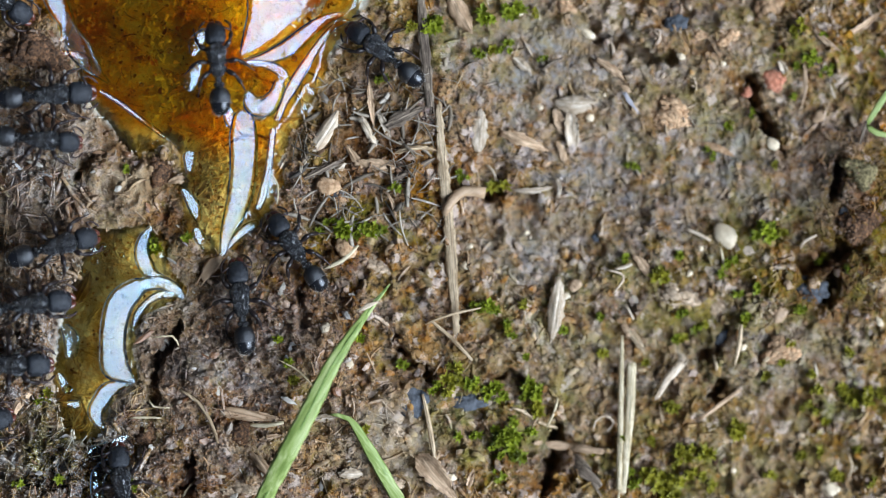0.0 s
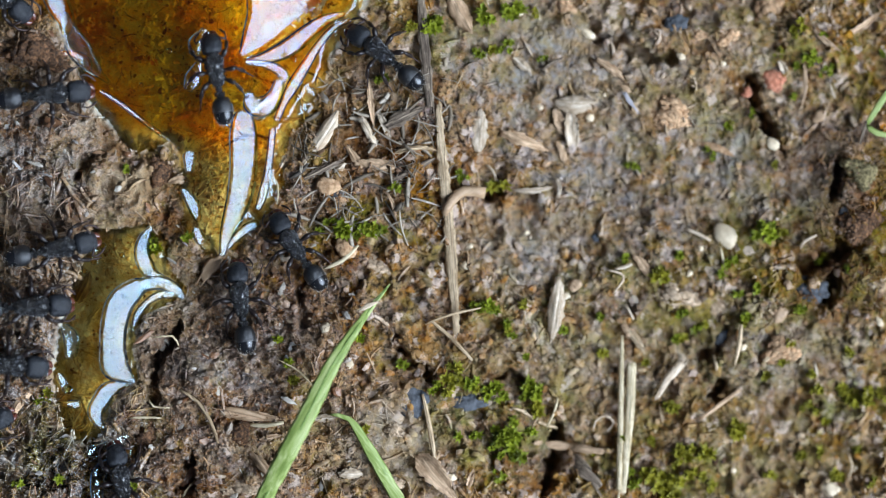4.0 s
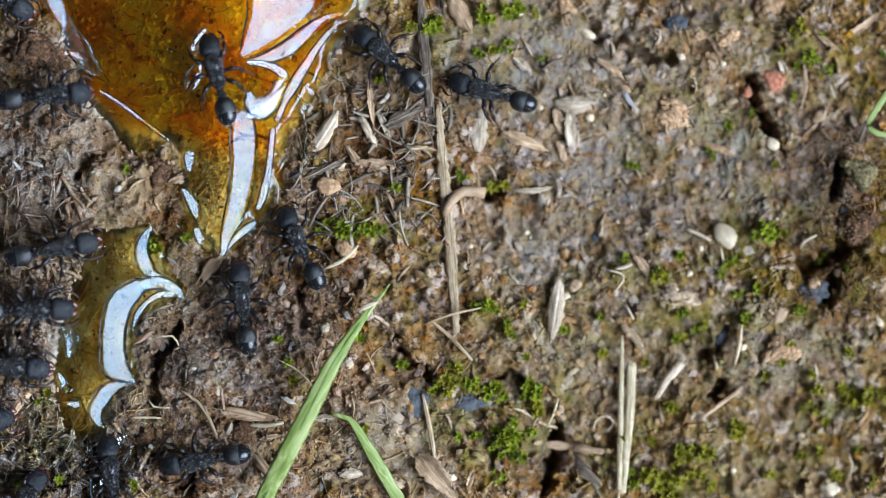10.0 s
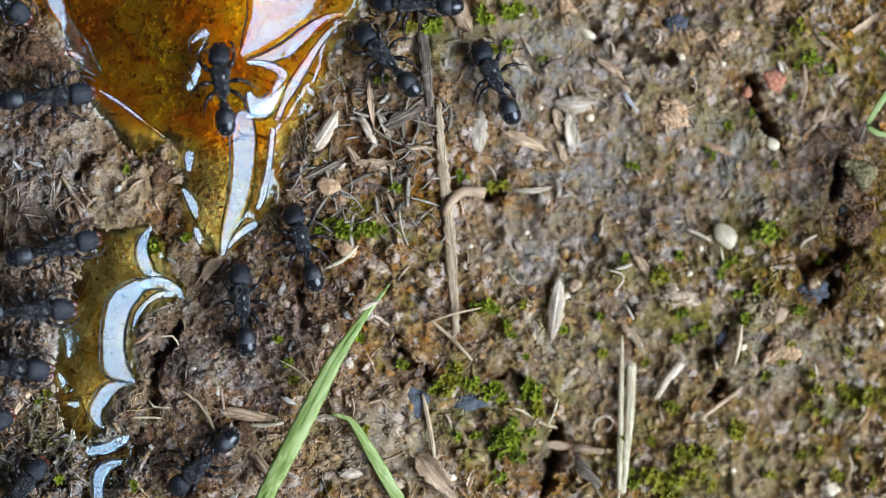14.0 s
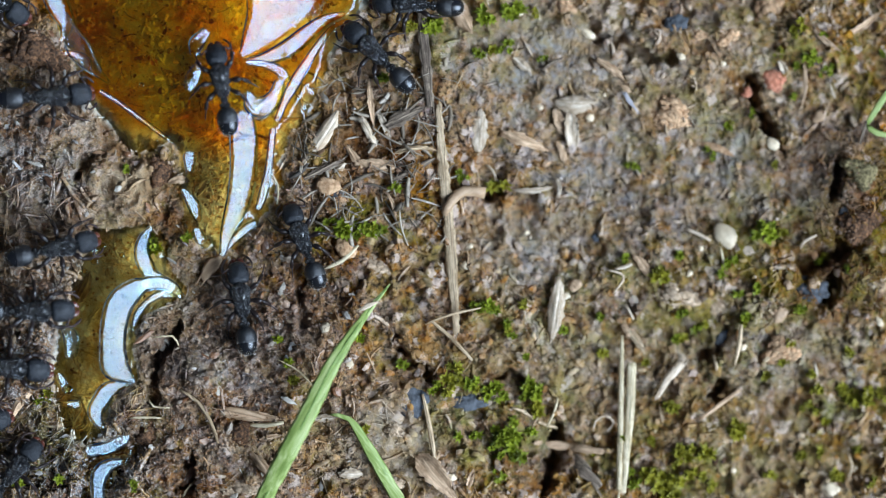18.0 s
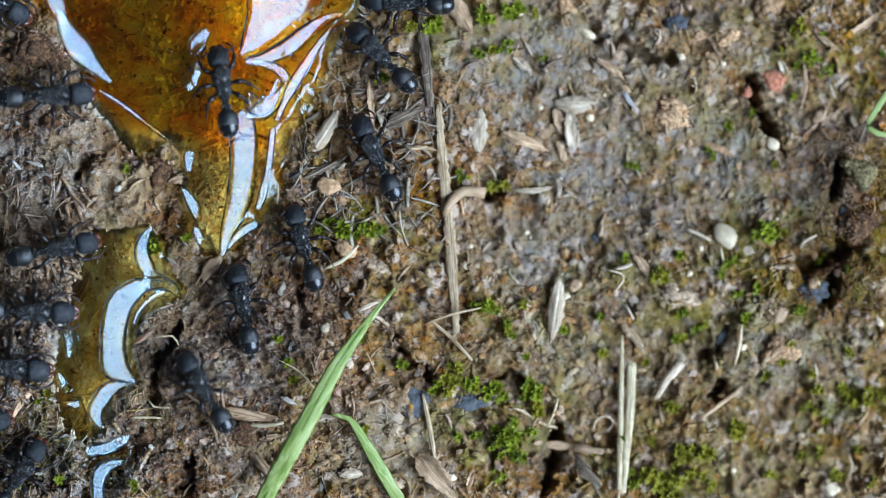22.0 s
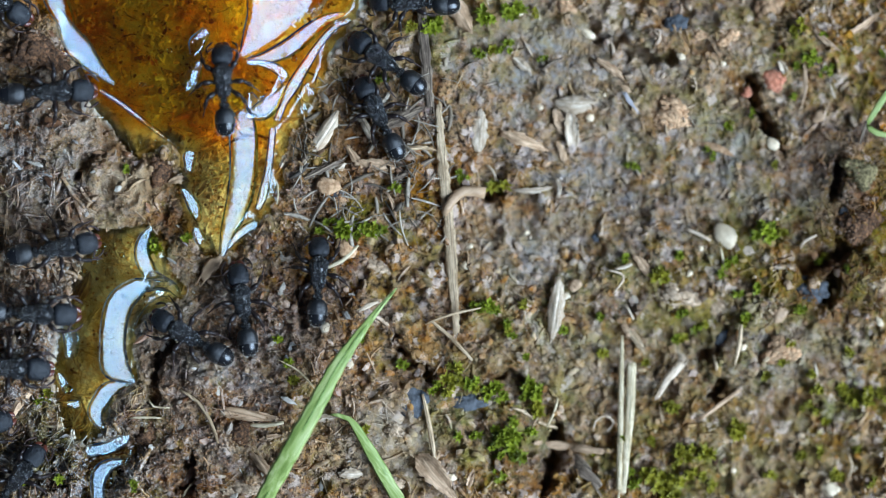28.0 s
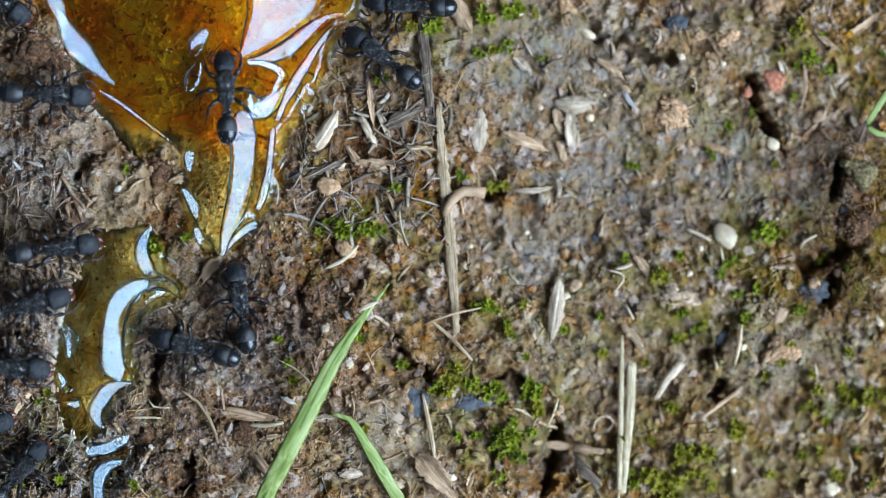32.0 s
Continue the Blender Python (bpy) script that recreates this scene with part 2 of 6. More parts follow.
def zoned(tree, col, v, bsdf, tan_amount=0.85):
    """Lay tan silt, green algae, dark humus and painted shade over a soil colour, and gloss where it is damp."""
    rich = node(tree, "ShaderNodeHueSaturation", Saturation=1.4)
    tree.links.new(col, rich.inputs["Color"])
    col = mix(tree, 1.0, rich.outputs[0], (1.15, 0.98, 0.96), "MULTIPLY")
    patch = noisy(tree, v, 1400, 5, 0.7)
    soft = ramp(tree, patch, [(0.35, (0.25,) * 3), (0.62, (1,) * 3)])
    silt = ramp(tree, patch, [(0.3, (0.32, 0.19, 0.085)), (0.5, (0.6, 0.41, 0.22)), (0.7, (0.82, 0.63, 0.4))])
    col = mix(tree, maths(tree, "MULTIPLY", attribute(tree, "tan"), tan_amount), col, silt)
    dark = mix(tree, 1.0, col, (0.5, 0.38, 0.3), "MULTIPLY")
    col = mix(tree, attribute(tree, "humus_shade"), col, dark)
    green = ramp(tree, noisy(tree, v, 2600, 4, 0.7), [(0.3, (0.06, 0.07, 0.01)), (0.5, (0.22, 0.23, 0.03)), (0.7, (0.42, 0.43, 0.06))])
    col = mix(tree, maths(tree, "MULTIPLY", attribute(tree, "algae"), ramp(tree, noisy(tree, v, 800, 5, 0.7), [(0.42, (0,) * 3), (0.58, (0.8,) * 3)])), col, green)
    pale = ramp(tree, noisy(tree, v, 900, 6, 0.75), [(0.3, (0.16, 0.12, 0.07)), (0.43, (0.46, 0.36, 0.22)), (0.5, (0.42, 0.4, 0.38)), (0.57, (0.4, 0.4, 0.42)), (0.63, (0.6, 0.43, 0.27)), (0.74, (0.8, 0.62, 0.42))])
    col = mix(tree, maths(tree, "MULTIPLY", attribute(tree, "silt"), ramp(tree, noisy(tree, v, 1700, 4, 0.7), [(0.38, (0,) * 3), (0.58, (0.75,) * 3)])), col, pale)
    sand = ramp(tree, noisy(tree, v, 1800, 8, 0.85), [(0.3, (0.1, 0.045, 0.015)), (0.37, (0.62, 0.36, 0.16)), (0.43, (0.96, 0.74, 0.46)), (0.52, (1.0, 0.96, 0.82))])
    sand = mix(tree, ramp(tree, noisy(tree, v, 420, 4, 0.6), [(0.5, (0,) * 3), (0.62, (0.8,) * 3)]), sand, mix(tree, 1.0, sand, (0.8, 0.5, 0.3), "MULTIPLY"))
    col = mix(tree, attribute(tree, "bed"), col, sand)
    damp = attribute(tree, "damp")
    col = mix(tree, damp, col, mix(tree, 1.0, col, (0.86, 0.74, 0.68), "MULTIPLY"))
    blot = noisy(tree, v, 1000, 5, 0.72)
    # black blots: wet organic soil, with crevice shade painted in
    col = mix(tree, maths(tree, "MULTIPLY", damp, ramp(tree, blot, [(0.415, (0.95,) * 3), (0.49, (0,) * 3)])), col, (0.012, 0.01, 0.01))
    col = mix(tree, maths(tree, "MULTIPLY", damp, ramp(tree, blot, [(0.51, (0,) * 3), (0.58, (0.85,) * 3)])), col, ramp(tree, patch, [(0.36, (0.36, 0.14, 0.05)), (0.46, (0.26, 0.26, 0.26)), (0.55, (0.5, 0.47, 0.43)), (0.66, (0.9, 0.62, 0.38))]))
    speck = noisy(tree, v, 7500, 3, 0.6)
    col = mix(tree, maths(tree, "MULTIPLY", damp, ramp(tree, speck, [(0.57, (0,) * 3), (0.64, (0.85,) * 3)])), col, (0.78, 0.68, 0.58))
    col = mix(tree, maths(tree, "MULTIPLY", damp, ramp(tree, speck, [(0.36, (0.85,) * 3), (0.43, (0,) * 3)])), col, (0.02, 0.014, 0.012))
    r = node(tree, "ShaderNodeMapRange")
    r.inputs["To Min"].default_value, r.inputs["To Max"].default_value = 0.8, 0.17
    tree.links.new(damp, r.inputs["Value"])
    tree.links.new(r.outputs[0], bsdf.inputs["Roughness"])
    tree.links.new(maths(tree, "MULTIPLY", damp, 0.55), bsdf.inputs["Coat Weight"])
    bsdf.inputs["Coat Roughness"].default_value = 0.09
    g = node(tree, "ShaderNodeMapRange")
    g.inputs["To Min"].default_value, g.inputs["To Max"].default_value = 0.15, 1.0
    tree.links.new(damp, g.inputs["Value"])
    tree.links.new(g.outputs[0], bsdf.inputs["Specular IOR Level"])
    return col


def soil_colour(t, v):
    """Mottled brown and grey crust with pale grains, a greenish film and painted crevice shade."""
    wob = node(t, "ShaderNodeTexNoise", Scale=2600, Detail=4.0, Roughness=0.7)
    t.links.new(v, wob.inputs["Vector"])
    bent = t.nodes.new("ShaderNodeVectorMath")
    bent.operation = "MULTIPLY_ADD"
    t.links.new(wob.outputs["Color"], bent.inputs[0])
    bent.inputs[1].default_value = (0.0007, 0.0007, 0.0007)
    t.links.new(v, bent.inputs[2])
    w = bent.outputs[0]
    wide = noisy(t, v, 300, 5, 0.7)
    mid = noisy(t, v, 1100, 6, 0.75)
    base = ramp(t, mid, [(0.28, (0.06, 0.033, 0.018)), (0.42, (0.29, 0.172, 0.088)), (0.55, (0.53, 0.345, 0.19)), (0.7, (0.82, 0.6, 0.38))])
    grey = ramp(t, mid, [(0.3, (0.05, 0.047, 0.05)), (0.5, (0.265, 0.26, 0.28)), (0.7, (0.64, 0.63, 0.66))])
    col = mix(t, ramp(t, wide, [(0.46, (0, 0, 0)), (0.54, (1, 1, 1))]), base, grey)
    rust = noisy(t, v, 620, 6, 0.75)
    col = mix(t, ramp(t, rust, [(0.52, (0, 0, 0)), (0.62, (0.8,) * 3)]), col, ramp(t, mid, [(0.3, (0.12, 0.04, 0.012)), (0.5, (0.42, 0.17, 0.05)), (0.7, (0.7, 0.36, 0.14))]))
    bits = [(0.0, (0.05, 0.035, 0.02)), (0.22, (0.13, 0.085, 0.045)), (0.38, (0.4, 0.19, 0.07)), (0.5, (0.5, 0.345, 0.17)),
            (0.62, (0.3, 0.31, 0.33)), (0.74, (0.25, 0.2, 0.06)), (0.86, (0.66, 0.52, 0.32)), (1.0, (0.9, 0.84, 0.7))]
    for scale, amount in ((1900, 0.4), (4300, 0.5)):
        one = t.nodes.new("ShaderNodeSeparateColor")
        t.links.new(cells(t, w, scale).outputs["Color"], one.inputs[0])
        col = mix(t, amount, col, ramp(t, one.outputs[0], bits))
    tone = t.nodes.new("ShaderNodeSeparateColor")
    t.links.new(cells(t, w, 1000).outputs["Color"], tone.inputs[0])
    clay = ramp(t, tone.outputs[0], [(0.0, (0.1, 0.06, 0.03)), (0.2, (0.42, 0.2, 0.08)), (0.38, (0.6, 0.44, 0.28)), (0.55, (0.3, 0.31, 0.34)), (0.7, (0.66, 0.5, 0.34)), (0.85, (0.34, 0.28, 0.08)), (1.0, (0.8, 0.7, 0.56))])
    col = mix(t, ramp(t, noisy(t, v, 2000, 4, 0.7), [(0.4, (0.1,) * 3), (0.6, (0.6,) * 3)]), col, clay)
    # near-black noise paints the shade of crevices between grains into the colour
    gap_shade = noisy(t, v, 3400, 4, 0.7)
    col = mix(t, ramp(t, gap_shade, [(0.385, (0.95,) * 3), (0.5, (0,) * 3)]), col, (0.012, 0.008, 0.005))
    haze = noisy(t, v, 420, 6, 0.7)
    col = mix(t, ramp(t, haze, [(0.53, (0, 0, 0)), (0.64, (0.6,) * 3)]), col, ramp(t, mid, [(0.3, (0.06, 0.055, 0.01)), (0.5, (0.24, 0.22, 0.045)), (0.7, (0.46, 0.43, 0.12))]))
    pick = t.nodes.new("ShaderNodeSeparateColor")
    t.links.new(cells(t, w, 2700).outputs["Color"], pick.inputs[0])
    return mix(t, ramp(t, pick.outputs[1], [(0.9, (0, 0, 0)), (0.94, (0.8,) * 3)]), col, (0.86, 0.8, 0.7))


def soil_material():
    m, t, b = make("soil", 0.85, spec=0.7)
    v = coords(t)
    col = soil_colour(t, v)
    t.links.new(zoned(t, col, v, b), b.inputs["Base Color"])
    bump(t, b, noisy(t, v, 6000, 5, 0.8), 0.22 * MM, 1.0)
    return m


def crumb_material(name, stops, rough=0.8, soil=True):
    m, t, b = make(name, rough, spec=0.8)
    rnd = t.nodes.new("ShaderNodeNewGeometry").outputs["Random Per Island"]
    v = coords(t)
    col = mix(t, 0.6, ramp(t, rnd, stops), ramp(t, noisy(t, v, 6000, 3), [(0.3, (0.5,) * 3), (0.7, (1.35,) * 3)]), "MULTIPLY")
    if soil:
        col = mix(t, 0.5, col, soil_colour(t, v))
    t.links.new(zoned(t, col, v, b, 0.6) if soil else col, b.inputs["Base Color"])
    bump(t, b, noisy(t, v, 9000, 3), 0.05 * MM, 0.8)
    return m


def plain(name, dark, light, size, rough=0.6, stretch=(1, 1, 1), relief=0.03, vary=0.2, spec=0.4, seed="object"):
    """A grainy two-tone surface; size in mm."""
    m, t, b = make(name, rough, spec=spec)
    v = coords(t, stretch)
    col = ramp(t, noisy(t, v, 1000 / size, 5, 0.65), [(0.32, dark), (0.66, light)])
    col = mix(t, ramp(t, noisy(t, v, 250 / size, 3), [(0.35, (0.35,) * 3), (0.7, (0,) * 3)]), col, dark)
    t.links.new(tint(t, col, vary, seed), b.inputs["Base Color"])
    bump(t, b, noisy(t, v, 2200 / size, 4), relief * MM, 0.8)
    return m


SOIL = soil_material()
CRUMBS = crumb_material("soil_crumbs", [(0.0, (0.05, 0.035, 0.025)), (0.25, (0.17, 0.12, 0.075)), (0.5, (0.34, 0.25, 0.155)),
                                        (0.75, (0.28, 0.26, 0.22)), (0.9, (0.6, 0.47, 0.3)), (1.0, (0.9, 0.85, 0.75))])
WET_CRUMBS = crumb_material("wet_crumbs", [(0.0, (0.015, 0.011, 0.01)), (0.3, (0.09, 0.05, 0.03)), (0.5, (0.26, 0.13, 0.06)), (0.68, (0.16, 0.15, 0.16)),
                                          (0.85, (0.5, 0.33, 0.19)), (1.0, (0.85, 0.75, 0.6))], 0.25)
LITTER = crumb_material("litter", [(0.0, (0.09, 0.06, 0.038)), (0.35, (0.3, 0.21, 0.13)), (0.75, (0.5, 0.42, 0.31)), (1.0, (0.74, 0.68, 0.56))])


def fibrous(name, dark, light, relief=0.08, rough=0.65, vary=0.25, lines=0.85):
    """Weathered plant skin with long dark fibres along its length."""
    m, t, b = make(name, rough, spec=0.35)
    v, line = coords(t, (0.12, 1, 1)), coords(t, (0.035, 1, 0.4))
    col = ramp(t, noisy(t, v, 6500, 5, 0.65), [(0.32, dark), (0.66, light)])
    streak = noisy(t, line, 15000, 3, 0.6)
    col = mix(t, ramp(t, streak, [(0.36, (lines,) * 3), (0.5, (0,) * 3)]), col, tuple(0.35 * c for c in dark))
    stain = noisy(t, coords(t), 2300, 5, 0.7)
    col = mix(t, ramp(t, stain, [(0.36, (0.75,) * 3), (0.52, (0,) * 3)]), col, dark)
    t.links.new(tint(t, col, vary), b.inputs["Base Color"])
    bump(t, b, streak, relief * MM, 1.0)
    return m


STRAW = fibrous("straw", (0.36, 0.23, 0.12), (0.8, 0.6, 0.38), 0.05, 0.55)
PALE = fibrous("pale_straw", (0.56, 0.41, 0.21), (0.96, 0.8, 0.54), 0.04, 0.5, 0.15)
HUSK = fibrous("husk", (0.36, 0.21, 0.11), (0.82, 0.56, 0.35), 0.04, 0.6, 0.25, 0.3)
WHITE_HUSK = fibrous("white_husk", (0.44, 0.3, 0.18), (0.84, 0.69, 0.52), 0.04, 0.55, 0.25, 0.3)
BARK = fibrous("bark", (0.12, 0.08, 0.055), (0.48, 0.36, 0.25), 0.1, 0.75)
TWIG = plain("twig", (0.4, 0.24, 0.13), (0.66, 0.45, 0.28), 0.3, 0.5, (0.4, 1, 1), 0.03)
STONE = plain("cream_stone", (0.8, 0.6, 0.38), (1.0, 0.84, 0.6), 0.6, 0.45, relief=0.02)
TAN_CLOD = plain("tan_clod", (0.4, 0.2, 0.09), (0.88, 0.58, 0.34), 0.2, 0.85, relief=0.1, vary=0.3, seed="island")
PALE_CLOD = plain("pale_clod", (0.36, 0.23, 0.13), (0.8, 0.6, 0.41), 0.2, 0.85, relief=0.1, vary=0.3, seed="island")
RED_CLOD = plain("red_clod", (0.42, 0.12, 0.06), (0.9, 0.4, 0.24), 0.2, 0.85, relief=0.1, vary=0.3, seed="island")
DARK_CLOD = plain("dark_clod", (0.03, 0.016, 0.01), (0.36, 0.17, 0.075), 0.12, 0.6, relief=0.16, spec=0.4, vary=0.6, seed="island")
OLIVE_CLOD = plain("olive_clod", (0.1, 0.075, 0.03), (0.46, 0.36, 0.17), 0.15, 0.9, relief=0.15, vary=0.4, seed="island")
SLATE = plain("slate", (0.04, 0.042, 0.046), (0.17, 0.18, 0.195), 0.3, 0.8, relief=0.1, spec=0.3)
MOSS = plain("moss", (0.1, 0.13, 0.008), (0.46, 0.5, 0.035), 0.5, 0.5, relief=0.02, vary=0.35)
MOSS_OLIVE = plain("olive_moss", (0.16, 0.15, 0.01), (0.54, 0.47, 0.045), 0.5, 0.55, relief=0.02, vary=0.3)


def grass_material():
    m, t, b = make("grass", 0.45, spec=0.4)
    v = coords(t, (0.06, 1, 1))
    col = ramp(t, noisy(t, v, 5200, 3), [(0.35, (0.2, 0.28, 0.06)), (0.5, (0.32, 0.41, 0.11)), (0.66, (0.54, 0.6, 0.25))])
    fleck = noisy(t, coords(t), 7000, 3)
    col = mix(t, ramp(t, fleck, [(0.66, (0,) * 3), (0.72, (0.5,) * 3)]), col, (0.45, 0.5, 0.3))
    t.links.new(col, b.inputs["Base Color"])
    bump(t, b, noisy(t, v, 6500, 2), 0.05 * MM, 0.8)
    return m


GRASS = grass_material()
RIBGREEN = plain("grass_rib", (0.1, 0.17, 0.03), (0.2, 0.3, 0.07), 0.3, 0.5, relief=0.01)


def chitin(name, color, rough, size, depth, pits=True, spec=0.7):
    m, t, b = make(name, rough, spec=spec)
    v = coords(t)
    col = mix(t, noisy(t, v, 3000, 3), color, tuple(min(1, c * 1.9 + 0.004) for c in color))
    t.links.new(col, b.inputs["Base Color"])
    wear = node(t, "ShaderNodeMapRange")
    wear.inputs["From Min"].default_value, wear.inputs["From Max"].default_value = 0.35, 0.65
    wear.inputs["To Min"].default_value, wear.inputs["To Max"].default_value = rough * 0.8, rough * 1.3
    t.links.new(noisy(t, v, 2200, 3), wear.inputs["Value"])
    t.links.new(wear.outputs[0], b.inputs["Roughness"])
    if pits:
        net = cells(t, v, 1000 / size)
        # cell crowns lighter, seams darker: the relief's shading is also put into the colour
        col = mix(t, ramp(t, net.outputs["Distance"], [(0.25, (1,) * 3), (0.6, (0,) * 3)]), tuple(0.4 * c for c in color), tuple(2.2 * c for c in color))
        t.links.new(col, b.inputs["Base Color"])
        bump(t, b, ramp(t, net.outputs["Distance"], [(0.1, (1,) * 3), (0.4, (0.6,) * 3), (0.75, (0,) * 3)]), depth * MM, 1.0)
    else:
        bump(t, b, noisy(t, v, 1000 / size, 3), depth * MM, 0.6)
    return m


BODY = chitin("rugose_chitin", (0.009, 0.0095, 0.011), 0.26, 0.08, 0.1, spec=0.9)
GRAIN = chitin("granular_chitin", (0.012, 0.0125, 0.014), 0.2, 0.08, 0.004, False, 1.0)
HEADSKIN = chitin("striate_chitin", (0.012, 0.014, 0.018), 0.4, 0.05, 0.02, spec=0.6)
GASTER = chitin("glossy_chitin", (0.006, 0.006, 0.007), 0.2, 0.05, 0.008, False, 0.6)
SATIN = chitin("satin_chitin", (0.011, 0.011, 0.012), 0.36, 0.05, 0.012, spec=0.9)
LIMB = chitin("leg_chitin", (0.012, 0.007, 0.006), 0.36, 0.09, 0.003, False, 0.5)
SHIN = chitin("foot_chitin", (0.035, 0.018, 0.014), 0.42, 0.09, 0.003, False, 0.5)
JAW = chitin("reddish_chitin", (0.075, 0.018, 0.009), 0.3, 0.09, 0.006, False)
FEELER = chitin("brown_chitin", (0.03, 0.016, 0.013), 0.42, 0.09, 0.006, False, 0.5)
HAIR, _t, _b = make("bristle", 0.4)
_b.inputs["Base Color"].default_value = (0.6, 0.55, 0.48, 1)


def syrup_material(name, tinted=True):
    m = bpy.data.materials.new(name)
    m.use_nodes = True
    t = m.node_tree
    t.nodes.clear()
    out = t.nodes.new("ShaderNodeOutputMaterial")
    v = coords(t)
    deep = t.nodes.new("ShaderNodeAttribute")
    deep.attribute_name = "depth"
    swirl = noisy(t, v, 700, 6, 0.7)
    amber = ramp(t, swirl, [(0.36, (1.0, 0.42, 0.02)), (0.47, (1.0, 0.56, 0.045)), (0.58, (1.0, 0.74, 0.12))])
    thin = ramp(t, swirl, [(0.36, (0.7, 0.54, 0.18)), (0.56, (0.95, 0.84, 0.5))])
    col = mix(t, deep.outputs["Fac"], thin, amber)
    clear = t.nodes.new("ShaderNodeBsdfTransparent")
    if tinted:
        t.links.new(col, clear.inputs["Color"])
    # gloss colour is tinted blue: the sky's hue painted into the syrup's reflections
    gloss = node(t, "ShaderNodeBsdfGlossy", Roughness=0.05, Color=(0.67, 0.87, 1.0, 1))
    rel = node(t, "ShaderNodeBump", Strength=0.12, Distance=0.02 * MM)
    t.links.new(noisy(t, v, 1500, 3), rel.inputs["Height"])
    t.links.new(rel.outputs["Normal"], gloss.inputs["Normal"])
    fres = node(t, "ShaderNodeFresnel", IOR=1.55)
    mx = t.nodes.new("ShaderNodeMixShader")
    t.links.new(fres.outputs[0], mx.inputs[0])
    t.links.new(clear.outputs[0], mx.inputs[1])
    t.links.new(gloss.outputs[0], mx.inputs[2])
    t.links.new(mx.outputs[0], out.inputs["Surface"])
    return m


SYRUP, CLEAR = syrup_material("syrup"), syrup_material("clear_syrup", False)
FLAKES = crumb_material("amber_flakes", [(0.0, (0.14, 0.06, 0.02)), (0.2, (0.6, 0.34, 0.14)), (0.4, (0.9, 0.66, 0.38)), (0.6, (0.98, 0.88, 0.64)), (1.0, (1.0, 0.97, 0.85))], 0.25, False)

ROOT = crumb_material("rootlets", [(0.0, (0.04, 0.022, 0.012)), (0.6, (0.22, 0.125, 0.06)), (1.0, (0.5, 0.36, 0.22))], 0.6)
WET_FIBRE = crumb_material("wet_fibre", [(0.0, (0.05, 0.03, 0.015)), (0.6, (0.28, 0.19, 0.07)), (1.0, (0.6, 0.46, 0.2))], 0.4)


# ---- mesh helpers ----
def mesh_of(name, verts, faces, material, shade=True):
    me = bpy.data.meshes.new(name)
    me.from_pydata(verts, [], faces)
    me.materials.append(material)
    if shade:
        me.polygons.foreach_set("use_smooth", np.ones(len(me.polygons), bool))
    me.update()
    return me


def part(name, bm, material, parent=None, label=""):
    """Link a bmesh as one mesh object, under a thing or a part."""
    bmesh.ops.recalc_face_normals(bm, faces=bm.faces[:])
    me = bpy.data.meshes.new(name)
    for f in bm.faces:
        f.smooth = True
    bm.to_mesh(me)
    bm.free()
    me.materials.append(material)
    ob = new(name, me)
    if parent:
        ob.parent = parent
    return tagged(ob, label)


def tube(bm, path, wide, high=None, sides=8):
    """A closed tube along a path, with half-widths across and half-heights up at each point."""
    high = high or wide
    path = [Vector(p) for p in path]
    rings = []
    for k, p in enumerate(path):
        way = (path[min(k + 1, len(path) - 1)] - path[max(k - 1, 0)]).normalized()
        side = way.cross(Vector((0, 0, 1)))
        side = side.normalized() if side.length > 0.05 else Vector((0, 1, 0))
        up = side.cross(way)
        rings.append([bm.verts.new(p + side * (wide[k] * math.cos(a)) + up * (high[k] * math.sin(a)))
                      for a in (2 * math.pi * j / sides for j in range(sides))])
    for a, b in zip(rings, rings[1:]):
        for j in range(sides):
            bm.faces.new((a[j], a[(j + 1) % sides], b[(j + 1) % sides], b[j]))
    bm.faces.new(rings[0][::-1])
    bm.faces.new(rings[-1])


def lump(radii, seed, detail=2, rough=0.25, cell=0.7):
    """A worn, uneven lump of the given half-sizes."""
    bm = bmesh.new()
    bmesh.ops.create_icosphere(bm, subdivisions=detail, radius=1)
    for v in bm.verts:
        n = noise.noise(v.co / cell + Vector((seed * 3.1, seed, -seed))) + 0.5 * noise.noise(v.co / cell * 2.7 + Vector((seed, 0, 4)))
        v.co *= max(0.3, 1 + rough * n)
        v.co = Vector((v.co.x * radii[0], v.co.y * radii[1], v.co.z * radii[2]))
    return bm


